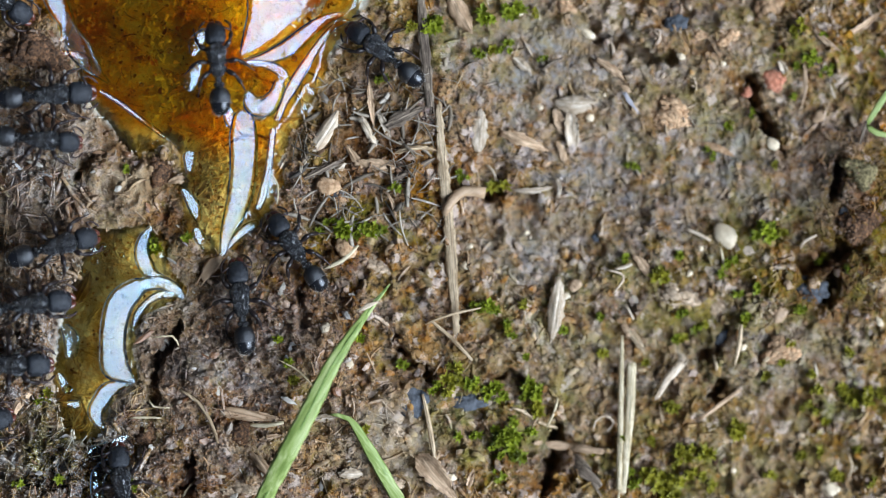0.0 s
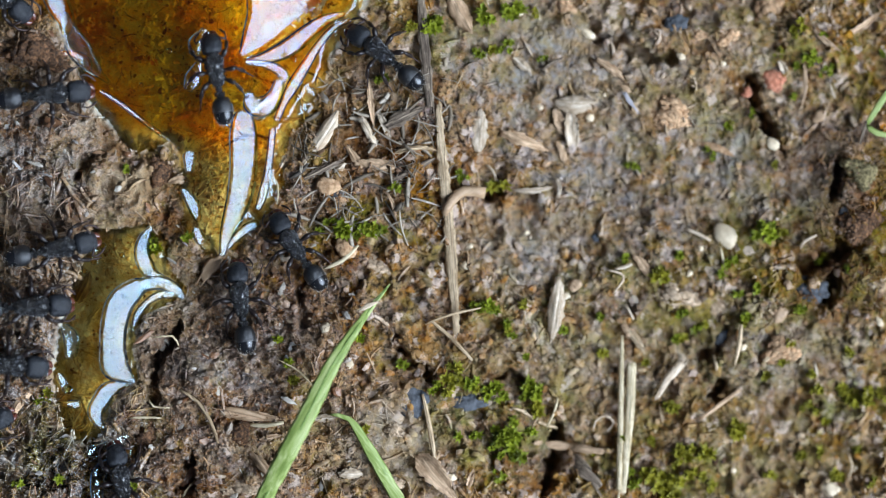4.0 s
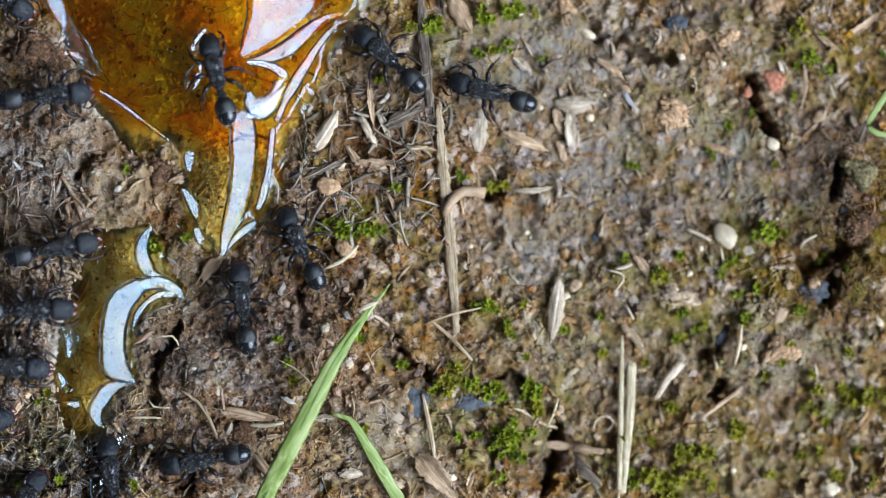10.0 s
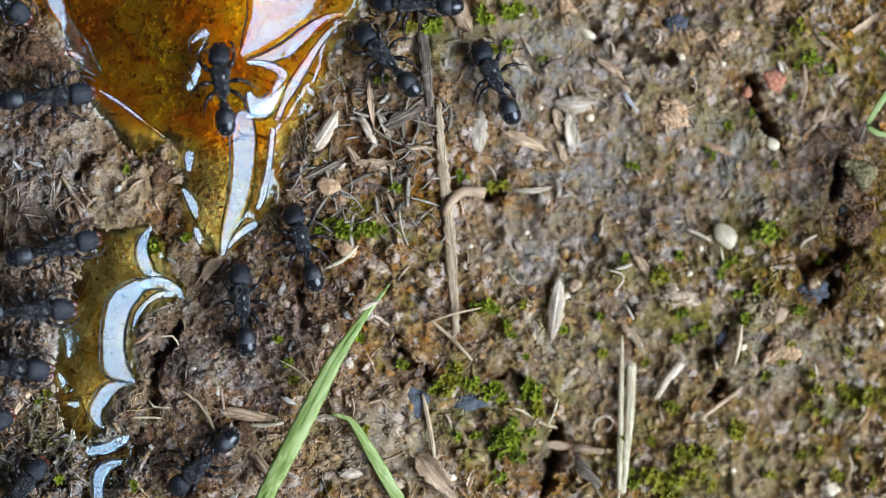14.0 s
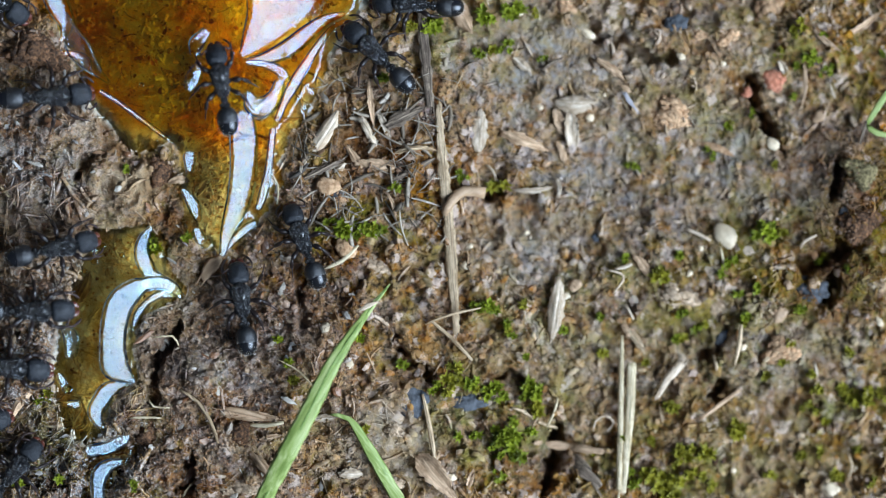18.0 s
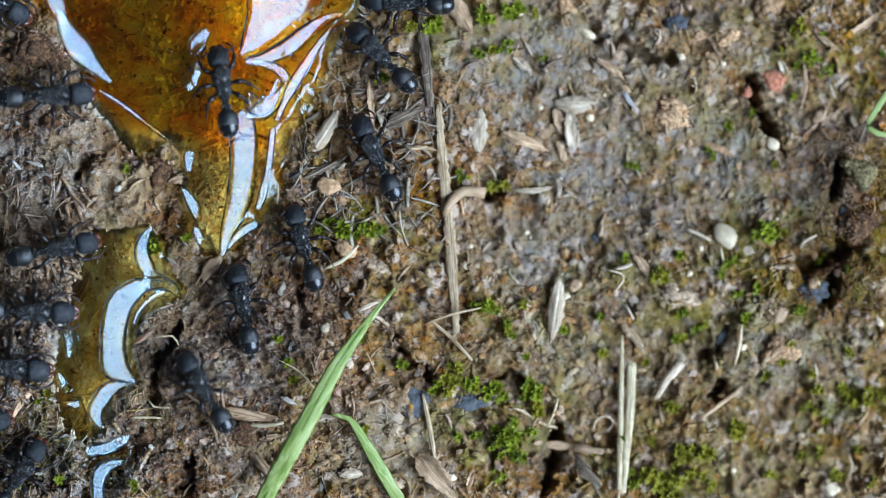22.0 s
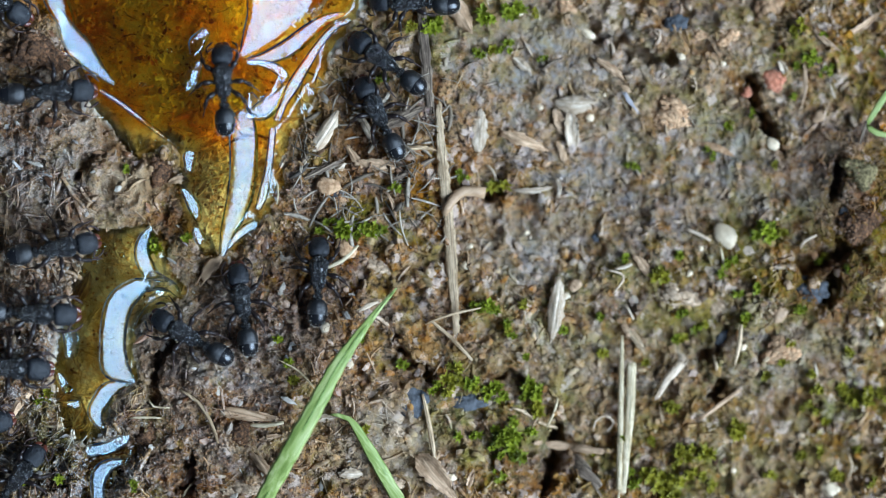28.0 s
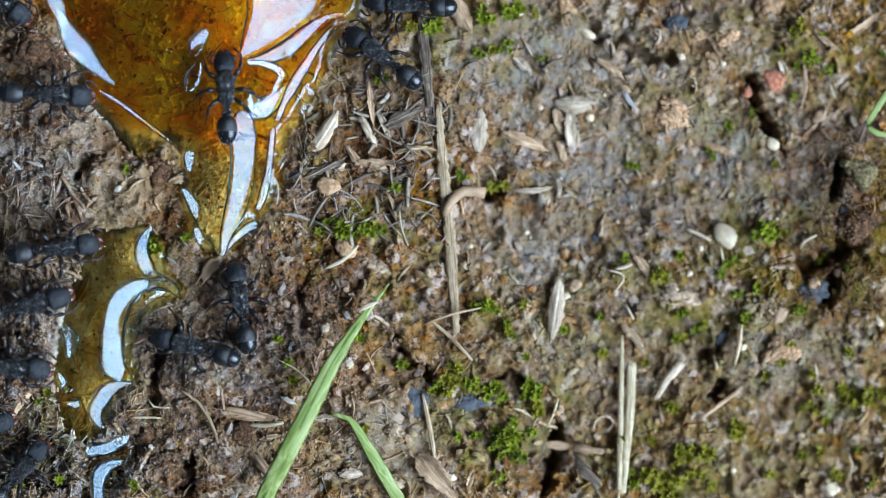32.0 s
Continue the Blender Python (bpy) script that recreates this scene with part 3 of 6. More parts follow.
# ---- soil ----
def build_soil():
    step = 0.07 * MM
    xs = np.arange(-23.5 * MM, 23.5 * MM, step)
    ys = np.arange(-14.5 * MM, 14.5 * MM, step)
    grow = np.cumsum(0.1 * MM * 1.75 ** np.arange(26))
    xs = np.concatenate([xs[0] - grow[::-1], xs, xs[-1] + grow])
    ys = np.concatenate([ys[0] - grow[::-1], ys, ys[-1] + grow])
    gx, gy = np.meshgrid(xs, ys)
    gz = crust(gx.ravel(), gy.ravel()).reshape(gx.shape)
    nx, ny = len(xs), len(ys)
    co = np.stack([gx, gy, gz], -1).reshape(-1, 3)
    i = np.arange(nx * ny).reshape(ny, nx)
    quads = np.stack([i[:-1, :-1], i[:-1, 1:], i[1:, 1:], i[1:, :-1]], -1).reshape(-1, 4)
    me = bpy.data.meshes.new("ground")
    me.vertices.add(len(co))
    me.vertices.foreach_set("co", co.ravel())
    me.loops.add(quads.size)
    me.loops.foreach_set("vertex_index", quads.ravel().astype(np.int32))
    me.polygons.add(len(quads))
    me.polygons.foreach_set("loop_start", np.arange(0, quads.size, 4, dtype=np.int32))
    me.polygons.foreach_set("use_smooth", np.ones(len(quads), bool))
    me.update()
    me.validate()
    pigment(me, co[:, 0] / U + 784, 441 - co[:, 1] / U)
    me.materials.append(SOIL)
    ob = new("ground", me)
    return tagged(ob, "cracked brown and grey soil crust with crumbs and algae", "soil", kind="structure")


build_soil()

ICO = bmesh.new()
bmesh.ops.create_icosphere(ICO, subdivisions=1, radius=1)
ICO_V = np.array([v.co[:] for v in ICO.verts])
ICO_F = np.array([[v.index for v in f.verts] for f in ICO.faces])
ICO.free()
CRUMB = bmesh.new()
bmesh.ops.create_icosphere(CRUMB, subdivisions=2, radius=1)
CRUMB_V = np.array([v.co[:] for v in CRUMB.verts])
CRUMB_F = np.array([[v.index for v in f.verts] for f in CRUMB.faces])
CRUMB.free()


def scatter(name, count, small, large, material, seed, area=(-40, -40, 1610, 920), flat=0.7, sink=0.3, where=None, lift=0.0, shade=False, long=1):
    """Many small grains resting on the soil, joined as one stuff object; sizes in mm."""
    r = np.random.RandomState(seed)
    px, py = r.uniform(area[0], area[2], count), r.uniform(area[1], area[3], count)
    if where is not None:
        keep = where(px, py, r.rand(count))
        px, py = px[keep], py[keep]
    count = len(px)
    size = (small + (large - small) * r.rand(count) ** 3) * MM / 2
    x, y = (px - 784) * U, (441 - py) * U
    z = crust(x, y) + lift * r.rand(count) * MM
    q = r.randn(count, 4)
    q /= np.linalg.norm(q, axis=1)[:, None]
    w, a, b, c = q.T
    rot = np.stack([1 - 2 * (b * b + c * c), 2 * (a * b - c * w), 2 * (a * c + b * w), 2 * (a * b + c * w), 1 - 2 * (a * a + c * c),
                    2 * (b * c - a * w), 2 * (a * c - b * w), 2 * (b * c + a * w), 1 - 2 * (a * a + b * b)], -1).reshape(-1, 3, 3)
    base = ICO_V[None] * r.uniform(0.65, 1.3, (count, len(ICO_V), 1)) * r.uniform(0.6, 1.25, (count, 1, 3))
    if long > 1:
        base[:, :, 0] *= r.uniform(1, long, count)[:, None]
        base[:, :, 1] *= r.uniform(0.35, 1, count)[:, None]
    co = np.einsum("nij,nkj->nki", rot, base) * size[:, None, None]
    co[:, :, 2] *= flat
    co += np.stack([x, y, z + size * flat * (1 - 2 * sink)], -1)[:, None, :]
    faces = (ICO_F[None] + (np.arange(count) * len(ICO_V))[:, None, None]).reshape(-1, 3)
    me = mesh_of(name, co.reshape(-1, 3).tolist(), faces.tolist(), material, shade)
    pigment(me, px, py, len(ICO_V))
    return new(name, me)


def dry(px, py, u):
    return np.maximum(inside(DROP, px, py), inside(POOL, px, py)) < 6


tagged(scatter("soil_crumbs", 26000, 0.03, 0.19, CRUMBS, 3, where=dry), "loose brown and grey soil crumbs lying on the crust", "soil crumbs", kind="stuff")
tagged(scatter("wet_grit", 26000, 0.03, 0.17, WET_CRUMBS, 13, (-40, -40, 640, 920), where=lambda px, py, u: dry(px, py, u) & (np.hypot((px - 228) / 75, (py - 335) / 50) > 0.5 + u), lift=0.08), "damp glistening soil grit round the syrup", "grit", kind="stuff")
tagged(scatter("chaff", 1300, 0.1, 0.5, LITTER, 4, where=lambda px, py, u: dry(px, py, u) & (u > 0.75 * zone(DAMP_ZONES, px, py, 46)), flat=0.3, sink=0.3, lift=0.1, shade=True, long=2.6), "small flat chaff flakes strewn over the soil", "chaff", kind="stuff")


SHREDS = crumb_material("wet_shreds", [(0.0, (0.05, 0.025, 0.015)), (0.25, (0.32, 0.14, 0.06)), (0.5, (0.42, 0.28, 0.16)), (0.75, (0.36, 0.33, 0.3)), (1.0, (0.66, 0.56, 0.42))], 0.35, False)
tagged(scatter("wet_shreds", 2600, 0.06, 0.42, SHREDS, 24, (-40, -40, 640, 920), where=lambda px, py, u: dry(px, py, u) & (u < 0.15 + zone(DAMP_ZONES, px, py, 46)), flat=0.5, sink=0.35, lift=0.12, long=3.2),
       "torn pale and rusty plant shreds on wet soil", "plant shreds", kind="stuff")

GRAINS = crumb_material("mixed_grains", [(0.0, (0.03, 0.022, 0.018)), (0.2, (0.2, 0.1, 0.045)), (0.35, (0.5, 0.24, 0.1)), (0.5, (0.6, 0.44, 0.27)),
                                         (0.62, (0.24, 0.25, 0.27)), (0.75, (0.07, 0.05, 0.03)), (0.9, (0.72, 0.6, 0.44)), (1.0, (0.85, 0.83, 0.8))])
tagged(scatter("soil_grains", 2400, 0.12, 0.6, GRAINS, 15, (560, -40, 1610, 920), where=lambda px, py, u: dry(px, py, u) & (u < 0.35 + 0.65 * smooth(250, 600, py)), flat=0.5, sink=0.52), "rust, grey and cream soil grains set in the crust", "soil grains", kind="stuff")


def fibres(name, count, seed, material, area=(-30, -30, 1600, 910), span=(8, 40), where=None, raised=0.12, slim=1.0):
    r = np.random.RandomState(seed)
    px, py = r.uniform(area[0], area[2], count), r.uniform(area[1], area[3], count)
    if where is not None:
        keep = where(px, py)
        px, py = px[keep], py[keep]
        count = len(px)
    ang, length, bend = r.uniform(0, math.pi, count), r.uniform(span[0], span[1], count), r.uniform(-0.5, 0.5, count)
    wide = np.where(r.rand(count) < 0.9, r.uniform(0.6, 2.4, count), r.uniform(3, 6, count)) * slim
    s = np.linspace(0, 1, 5)[None]
    turn = ang[:, None] + bend[:, None] * s
    x = (px[:, None] + length[:, None] * (s - 0.5) * np.cos(turn) - 784) * U
    y = (441 - py[:, None] - length[:, None] * (s - 0.5) * np.sin(turn)) * U
    z = crust(x.ravel(), y.ravel()).reshape(x.shape) + (0.04 + raised * r.rand(count, 5)) * MM
    w = wide[:, None] * (0.5 + 2 * s * (1 - s)) * U
    nx, ny, up = np.sin(turn) * w, np.cos(turn) * w, w * 0.5
    ring = [np.stack([x + nx, y + ny, z], -1), np.stack([x, y, z + up], -1), np.stack([x - nx, y - ny, z], -1), np.stack([x, y, z - up], -1)]
    co = np.stack(ring, 2).reshape(-1, 3)
    one = [(4 * k + e, 4 * k + (e + 1) % 4, 4 * k + 4 + (e + 1) % 4, 4 * k + 4 + e) for k in range(4) for e in range(4)] + [(0, 1, 2, 3), (16, 17, 18, 19)]
    faces = (np.array(one)[None] + 20 * np.arange(count)[:, None, None]).reshape(-1, 4)
    me = mesh_of(name, co.tolist(), faces.tolist(), material)
    pigment(me, px, py, 20)
    return new(name, me)


tagged(fibres("plant_litter", 1700, 5, LITTER, where=lambda x, y: zone(DAMP_ZONES, x, y, 46) < 0.25, slim=0.8), "fine dry plant fibres and splinters on the soil", "plant litter", kind="stuff")
STRAW_BITS = crumb_material("straw_bits", [(0.0, (0.05, 0.035, 0.022)), (0.3, (0.22, 0.16, 0.1)), (0.7, (0.4, 0.32, 0.23)), (1.0, (0.62, 0.52, 0.4))], 0.7, False)
tagged(fibres("straw_litter", 170, 6, STRAW_BITS, (520, 130, 800, 420), (20, 70), None, 0.3, 0.9), "matted grey straw splinters beside the syrup", "plant litter", kind="stuff")


# ---- straw, husks, sticks ----
def strand(name, points, wide, material, label, category, thick=0.5, lift=0.0, group="", taper=(0.5, 1, 1, 0.6), sides=8, arch=0.0, ragged=0.0):
    """A long flat or round piece along plan points; wide: full width in u."""
    raw = [Vector(p[:2]) for p in points]
    fine = []
    for k in range(len(raw) - 1):
        n = max(2, int((raw[k + 1] - raw[k]).length / (8 if ragged else 14)))
        p0, p3 = raw[max(k - 1, 0)], raw[min(k + 2, len(raw) - 1)]
        for j in range(n):
            s = j / n
            a, b = raw[k], raw[k + 1]
            fine.append(0.5 * ((2 * a) + (b - p0) * s + (2 * p0 - 5 * a + 4 * b - p3) * s * s + (3 * a - p0 - 3 * b + p3) * s ** 3))
    fine.append(raw[-1])
    n = len(fine) - 1
    rest = [level(p.x, p.y) for p in fine]
    ease = [sum(rest[max(0, k - 3):k + 4]) / len(rest[max(0, k - 3):k + 4]) for k in range(n + 1)]
    half = []
    for k in range(n + 1):
        s = k / n * (len(taper) - 1)
        j = min(int(s), len(taper) - 2)
        half.append(wide / 2 * (taper[j] + (taper[j + 1] - taper[j]) * (s - j)) * U * (1 + 0.06 * math.sin(k * 2.3 + wide)))
    half = [h * (1 + ragged * (noise.noise(Vector((k * 0.55, points[0][0], wide))) + 0.8 * noise.noise(Vector((k * 1.9, points[0][1], wide))))) for k, h in enumerate(half)]
    fine = [p + Vector((noise.noise(Vector((k * 0.6, p.y * 0.01, 3))), noise.noise(Vector((k * 0.6, p.x * 0.01, 9))))) * ragged * wide * 0.45 for k, p in enumerate(fine)]
    spots = [plan(p.x, p.y, ease[k] + thick * half[k] + (0.12 + lift + arch * 4 * (k / n) * (1 - k / n)) * MM) for k, p in enumerate(fine)]
    turn = math.atan2(spots[-1].y - spots[0].y, spots[-1].x - spots[0].x)
    m = Matrix.Translation(spots[0]) @ Matrix.Rotation(turn, 4, "Z")
    back = m.inverted()
    bm = bmesh.new()
    tube(bm, [back @ p for p in spots], half, [h * thick for h in half], sides)
    if ragged > 0.2 and wide > 8:
        r = random.Random(int(points[0][0] * 7 + points[0][1]))
        for end, inner in ((0, 2), (n, n - 2)) * 2:
            a, b = back @ spots[inner], back @ spots[end]
            out = (b - a).normalized()
            side = Vector((-out.y, out.x, 0)) * half[inner] * r.uniform(-0.8, 0.8)
            tip = b + out * wide * U * r.uniform(0.2, 0.9) + side * r.uniform(0.8, 1.5) + Vector((0, 0, r.uniform(0, 0.1) * MM))
            w = wide * U * r.uniform(0.06, 0.14)
            tube(bm, [a + side, b + side, tip], [w, w * 0.8, w * 0.2], [w * 0.6, w * 0.5, w * 0.15], 5)
    ob = part(name, bm, material)
    ob.matrix_world = m
    return tagged(ob, label, category, group)


def husk(points, wide, material, label):
    """A dry boat-shaped bract: pointed, cupped, ribbed along its length and torn at the rim."""
    r = random.Random(int(points[0][0] * 11 + points[0][1] * 3))
    a, b, c = [Vector(p) for p in points]
    n, m = 16, 10
    long = (b - a).length + (c - b).length
    rest = 0.5 * level(b.x, b.y) + 0.25 * level(a.x, a.y) + 0.25 * level(c.x, c.y)
    cup, peak, blunt = r.choice((-1, -1, 1)) * r.uniform(0.15, 0.4), r.uniform(0.35, 0.6), r.uniform(0.0, 0.35)
    turn, arch, twist = math.atan2(-(c.y - a.y), c.x - a.x), r.uniform(0.0, 0.12) * long, r.uniform(-0.5, 0.5)
    grid = []
    for i in range(n + 1):
        s = i / n
        p = a * (1 - s) ** 2 + (2 * b - (a + c) / 2) * 2 * s * (1 - s) + c * s * s
        way = ((2 * b - (a + c) / 2 - a) * (1 - s) + (c - (2 * b - (a + c) / 2)) * s).normalized()
        side = Vector((-way.y, way.x))
        half = wide / 2 * ((1 - (1 - s / peak) ** 2) ** 0.7 if s < peak else (1 - ((s - peak) / (1 - peak)) ** 2) ** 0.9)
        half = max(half, wide * (blunt * max(0, 1 - s * 5) + 0.03)) * (1 + 0.12 * noise.noise(Vector((s * 7, a.x, a.y))))
        row = []
        for j in range(m + 1):
            t = 2 * j / m - 1
            torn = 1 + (0.5 * noise.noise(Vector((s * 13, t * 3, a.x))) if abs(t) > 0.75 else 0.15 * noise.noise(Vector((s * 6, t * 2, a.x))))
            z = cup * (t * t - 0.35) * half + arch * 4 * s * (1 - s) + twist * t * half * (s - 0.5) + 0.014 * wide * math.sin(t * 11 + a.y) * (1 - t * t) + 2.5 * noise.noise(Vector((s * 5, t * 2, a.y)))
            q = p + side * (t * half * torn)
            row.append((q, z))
        grid.append(row)
    low = min(z for row in grid for _, z in row)
    spots = [[plan(q.x, q.y, rest + (0.08 + 0.35 * (z - low) * 0.05) * MM + 0.6 * (z - low) * U) for q, z in row] for row in grid]
    place = Matrix.Translation(spots[n // 2][m // 2]) @ Matrix.Rotation(turn, 4, "Z")
    back = place.inverted()
    bm = bmesh.new()
    top = [[bm.verts.new(back @ q) for q in row] for row in spots]
    under = [[bm.verts.new(back @ (q - Vector((0, 0, 0.05 * MM)))) for q in row] for row in spots]
    for i in range(n):
        for j in range(m):
            bm.faces.new((top[i][j], top[i][j + 1], top[i + 1][j + 1], top[i + 1][j]))
            bm.faces.new((under[i][j], under[i + 1][j], under[i + 1][j + 1], under[i][j + 1]))
        for j in (0, m):
            bm.faces.new((top[i][j], top[i + 1][j], under[i + 1][j], under[i][j]))
    for i in (0, n):
        for j in range(m):
            bm.faces.new((top[i][j], top[i][j + 1], under[i][j + 1], under[i][j]))
    ob = part("husk", bm, material)
    ob.matrix_world = place
    return tagged(ob, label, "husk", "husks and chaff on the soil")


strand("straw", [(776, 185), (781, 270), (792, 370), (800, 480), (808, 590)], 21, STRAW, "long flat weathered straw lying on soil", "straw", 0.3, 0.1, ragged=0.3)
strand("bark_strip", [(744, -20), (750, 80), (762, 190)], 20, BARK, "grey-brown strip of dead stem on soil", "stem", 0.35, 0.05, ragged=0.3)
strand("bent_twig", [(786, 380), (800, 355), (822, 338), (858, 342)], 19, TWIG, "bent orange-tan bit of twig on straw", "twig", 0.9, 0.35, taper=(0.6, 0.95, 1.0, 1.05), sides=12)
strand("split_straw", [(1101, 594), (1099, 700), (1095, 868)], 10, PALE, "thin cream straw splinter lying on moss", "straw", 0.6, 0.3, taper=(0.5, 1, 1.1, 1.0))
strand("split_straw", [(1118, 642), (1113, 750), (1101, 872)], 18, PALE, "pale yellow split straw with ragged end", "straw", 0.35, 0.3, taper=(0.9, 1, 0.8, 0.75))
strand("straw_tip", [(1096, 868), (1092, 900)], 6, PALE, "thin broken straw end on soil", "straw", 0.6, 0.2)
strand("stick", [(748, 698), (760, 755), (772, 826)], 9, STRAW, "slim tan stick lying on soil", "stick", 0.8, 0.15)
strand("stick", [(758, 564), (798, 598), (836, 638)], 7, STRAW, "slim tan stick lying across soil", "stick", 0.8, 0.15)
strand("stick", [(752, 574), (800, 556), (852, 545)], 5, STRAW, "thin pale stick crossing a straw", "stick", 0.8, 0.3)
strand("stick", [(946, 784), (1000, 790), (1068, 800)], 16, HUSK, "flat broken stick over a crack", "stick", 0.4, 0.25, ragged=0.3)
strand("bark_strip", [(985, 795), (1022, 822), (1060, 862)], 24, BARK, "frayed grey bark strip over a crack", "bark", 0.3, 0.15, ragged=0.3)
strand("grass_stalk", [(572, 476), (605, 462), (634, 434)], 8, PALE, "short pale grass stalk on soil", "stalk", 0.7, 0.1)
strand("grass_stalk", [(1163, 705), (1182, 670), (1208, 642)], 16, WHITE_HUSK, "pale dry stalk among moss", "stalk", 0.5, 0.15, taper=(0.3, 0.7, 1, 0.9), ragged=0.3)
strand("grass_stalk", [(1300, 645), (1308, 610), (1312, 575)], 9, STRAW, "short dry stalk beside a crack", "stalk", 0.6, 0.2)
strand("grass_stalk", [(1236, 745), (1275, 715), (1310, 690)], 8, HUSK, "short dry stalk on soil", "stalk", 0.6, 0.1)
strand("green_grass", [(1580, 150), (1553, 190), (1533, 222)], 12, GRASS, "bent green grass blade at the edge", "grass", 0.3, 0.5)
strand("green_grass", [(1533, 222), (1552, 236), (1590, 242)], 11, GRASS, "bent green grass blade at the edge", "grass", 0.3, 0.5)
strand("stem", [(1533, 215), (1522, 255)], 8, BARK, "short brown stem on soil", "stem", 0.7, 0.3)
for pts, wide, mat, label in (
        ([(851, 192), (848, 235), (846, 275)], 28, WHITE_HUSK, "pale pointed seed husk on soil"),
        ([(885, 236), (925, 248), (970, 268)], 20, HUSK, "brown curled seed husk on soil"),
        ([(980, 180), (1015, 185), (1060, 180)], 30, WHITE_HUSK, "pale papery seed husk on soil"),
        ([(1008, 192), (1012, 230), (1016, 270)], 24, WHITE_HUSK, "pale papery seed husk on soil"),
        ([(982, 192), (990, 215), (1004, 245)], 18, HUSK, "brown seed husk on soil"),
        ([(988, 490), (984, 550), (974, 608)], 27, WHITE_HUSK, "white pointed seed husk with torn side"),
        ([(598, 196), (565, 252), (528, 304)], 24, WHITE_HUSK, "pale split husk beside the syrup"),
        ([(636, 200), (650, 230), (668, 262)], 13, WHITE_HUSK, "pale husk splinter on soil"),
        ([(652, 140), (656, 180), (662, 226)], 10, HUSK, "brown husk splinter on soil"),
        ([(668, 196), (680, 220), (692, 248)], 12, WHITE_HUSK, "pale husk splinter on soil"),
        ([(684, 226), (715, 205), (752, 190)], 24, BARK, "brown curled husk on soil"),
        ([(632, 286), (668, 292), (706, 296)], 20, HUSK, "tan seed husk on soil"),
        ([(614, 258), (632, 285), (648, 306)], 14, HUSK, "tan seed husk on soil"),
        ([(690, 276), (735, 262), (775, 268)], 8, STRAW, "thin curved straw on soil"),
        ([(690, 322), (735, 298), (772, 280)], 12, BARK, "dark dead stem on soil"),
        ([(528, 322), (560, 305), (612, 282)], 10, BARK, "dark dead stem on soil"),
        ([(388, 732), (440, 736), (502, 742)], 17, HUSK, "tan flat straw piece on soil"),
        ([(556, 742), (575, 740), (598, 738)], 13, WHITE_HUSK, "white husk end under a grass blade"),
        ([(736, 806), (768, 838), (812, 892)], 36, HUSK, "broad tan husk on soil"),
        ([(796, -15), (812, 20), (836, 60)], 30, HUSK, "grey weathered husk on soil"),
        ([(905, 100), (925, 115), (940, 128)], 16, WHITE_HUSK, "pale husk fragment on soil"),
        ([(1055, 105), (1080, 120), (1105, 142)], 14, HUSK, "brown husk fragment on soil"),
        ([(905, 335), (940, 338), (985, 330)], 9, WHITE_HUSK, "pale curled husk fragment on soil"),
        ([(975, 310), (990, 330), (982, 360)], 7, WHITE_HUSK, "pale curled husk fragment on soil"),
        ([(680, 340), (695, 360), (702, 400)], 6, HUSK, "thin dry root on soil"),
        ([(1100, 575), (1115, 590), (1138, 612)], 16, HUSK, "brown husk fragment on soil"),
        ([(440, 800), (470, 830), (500, 870)], 16, HUSK, "tan husk fragment on soil"),
        ([(600, 842), (620, 838), (645, 842)], 18, WHITE_HUSK, "pale husk fragment on soil"),
        ([(460, 780), (475, 775), (500, 770)], 10, HUSK, "tan husk fragment on soil"),
        ([(1240, 255), (1270, 262), (1300, 278)], 12, TAN_CLOD, "reddish dry leaf piece on soil"),
        ([(985, 250), (995, 270), (1000, 292)], 12, TWIG, "orange-brown leaf piece on soil"),
        ([(1500, 60), (1530, 45), (1560, 20)], 12, HUSK, "tan straw piece on soil"),
        ([(1440, 50), (1460, 72), (1490, 92)], 10, HUSK, "tan straw piece on soil"),
        ([(1420, 100), (1425, 150), (1418, 190)], 8, TWIG, "orange-brown root on soil"),
        ([(0, 330), (18, 350), (38, 378)], 5, PALE, "thin pale straw on dark soil"),
        ([(395, 262), (440, 240), (480, 250)], 6, BARK, "dark root at the syrup's edge"),
        ([(20, 745), (45, 700), (80, 682)], 14, HUSK, "tan husk piece on dark soil"),
        ([(132, 540), (148, 512), (160, 480)], 20, STRAW, "orange-tan leaf piece in syrup"),
):
    husk(pts, wide * 1.1, mat, label)

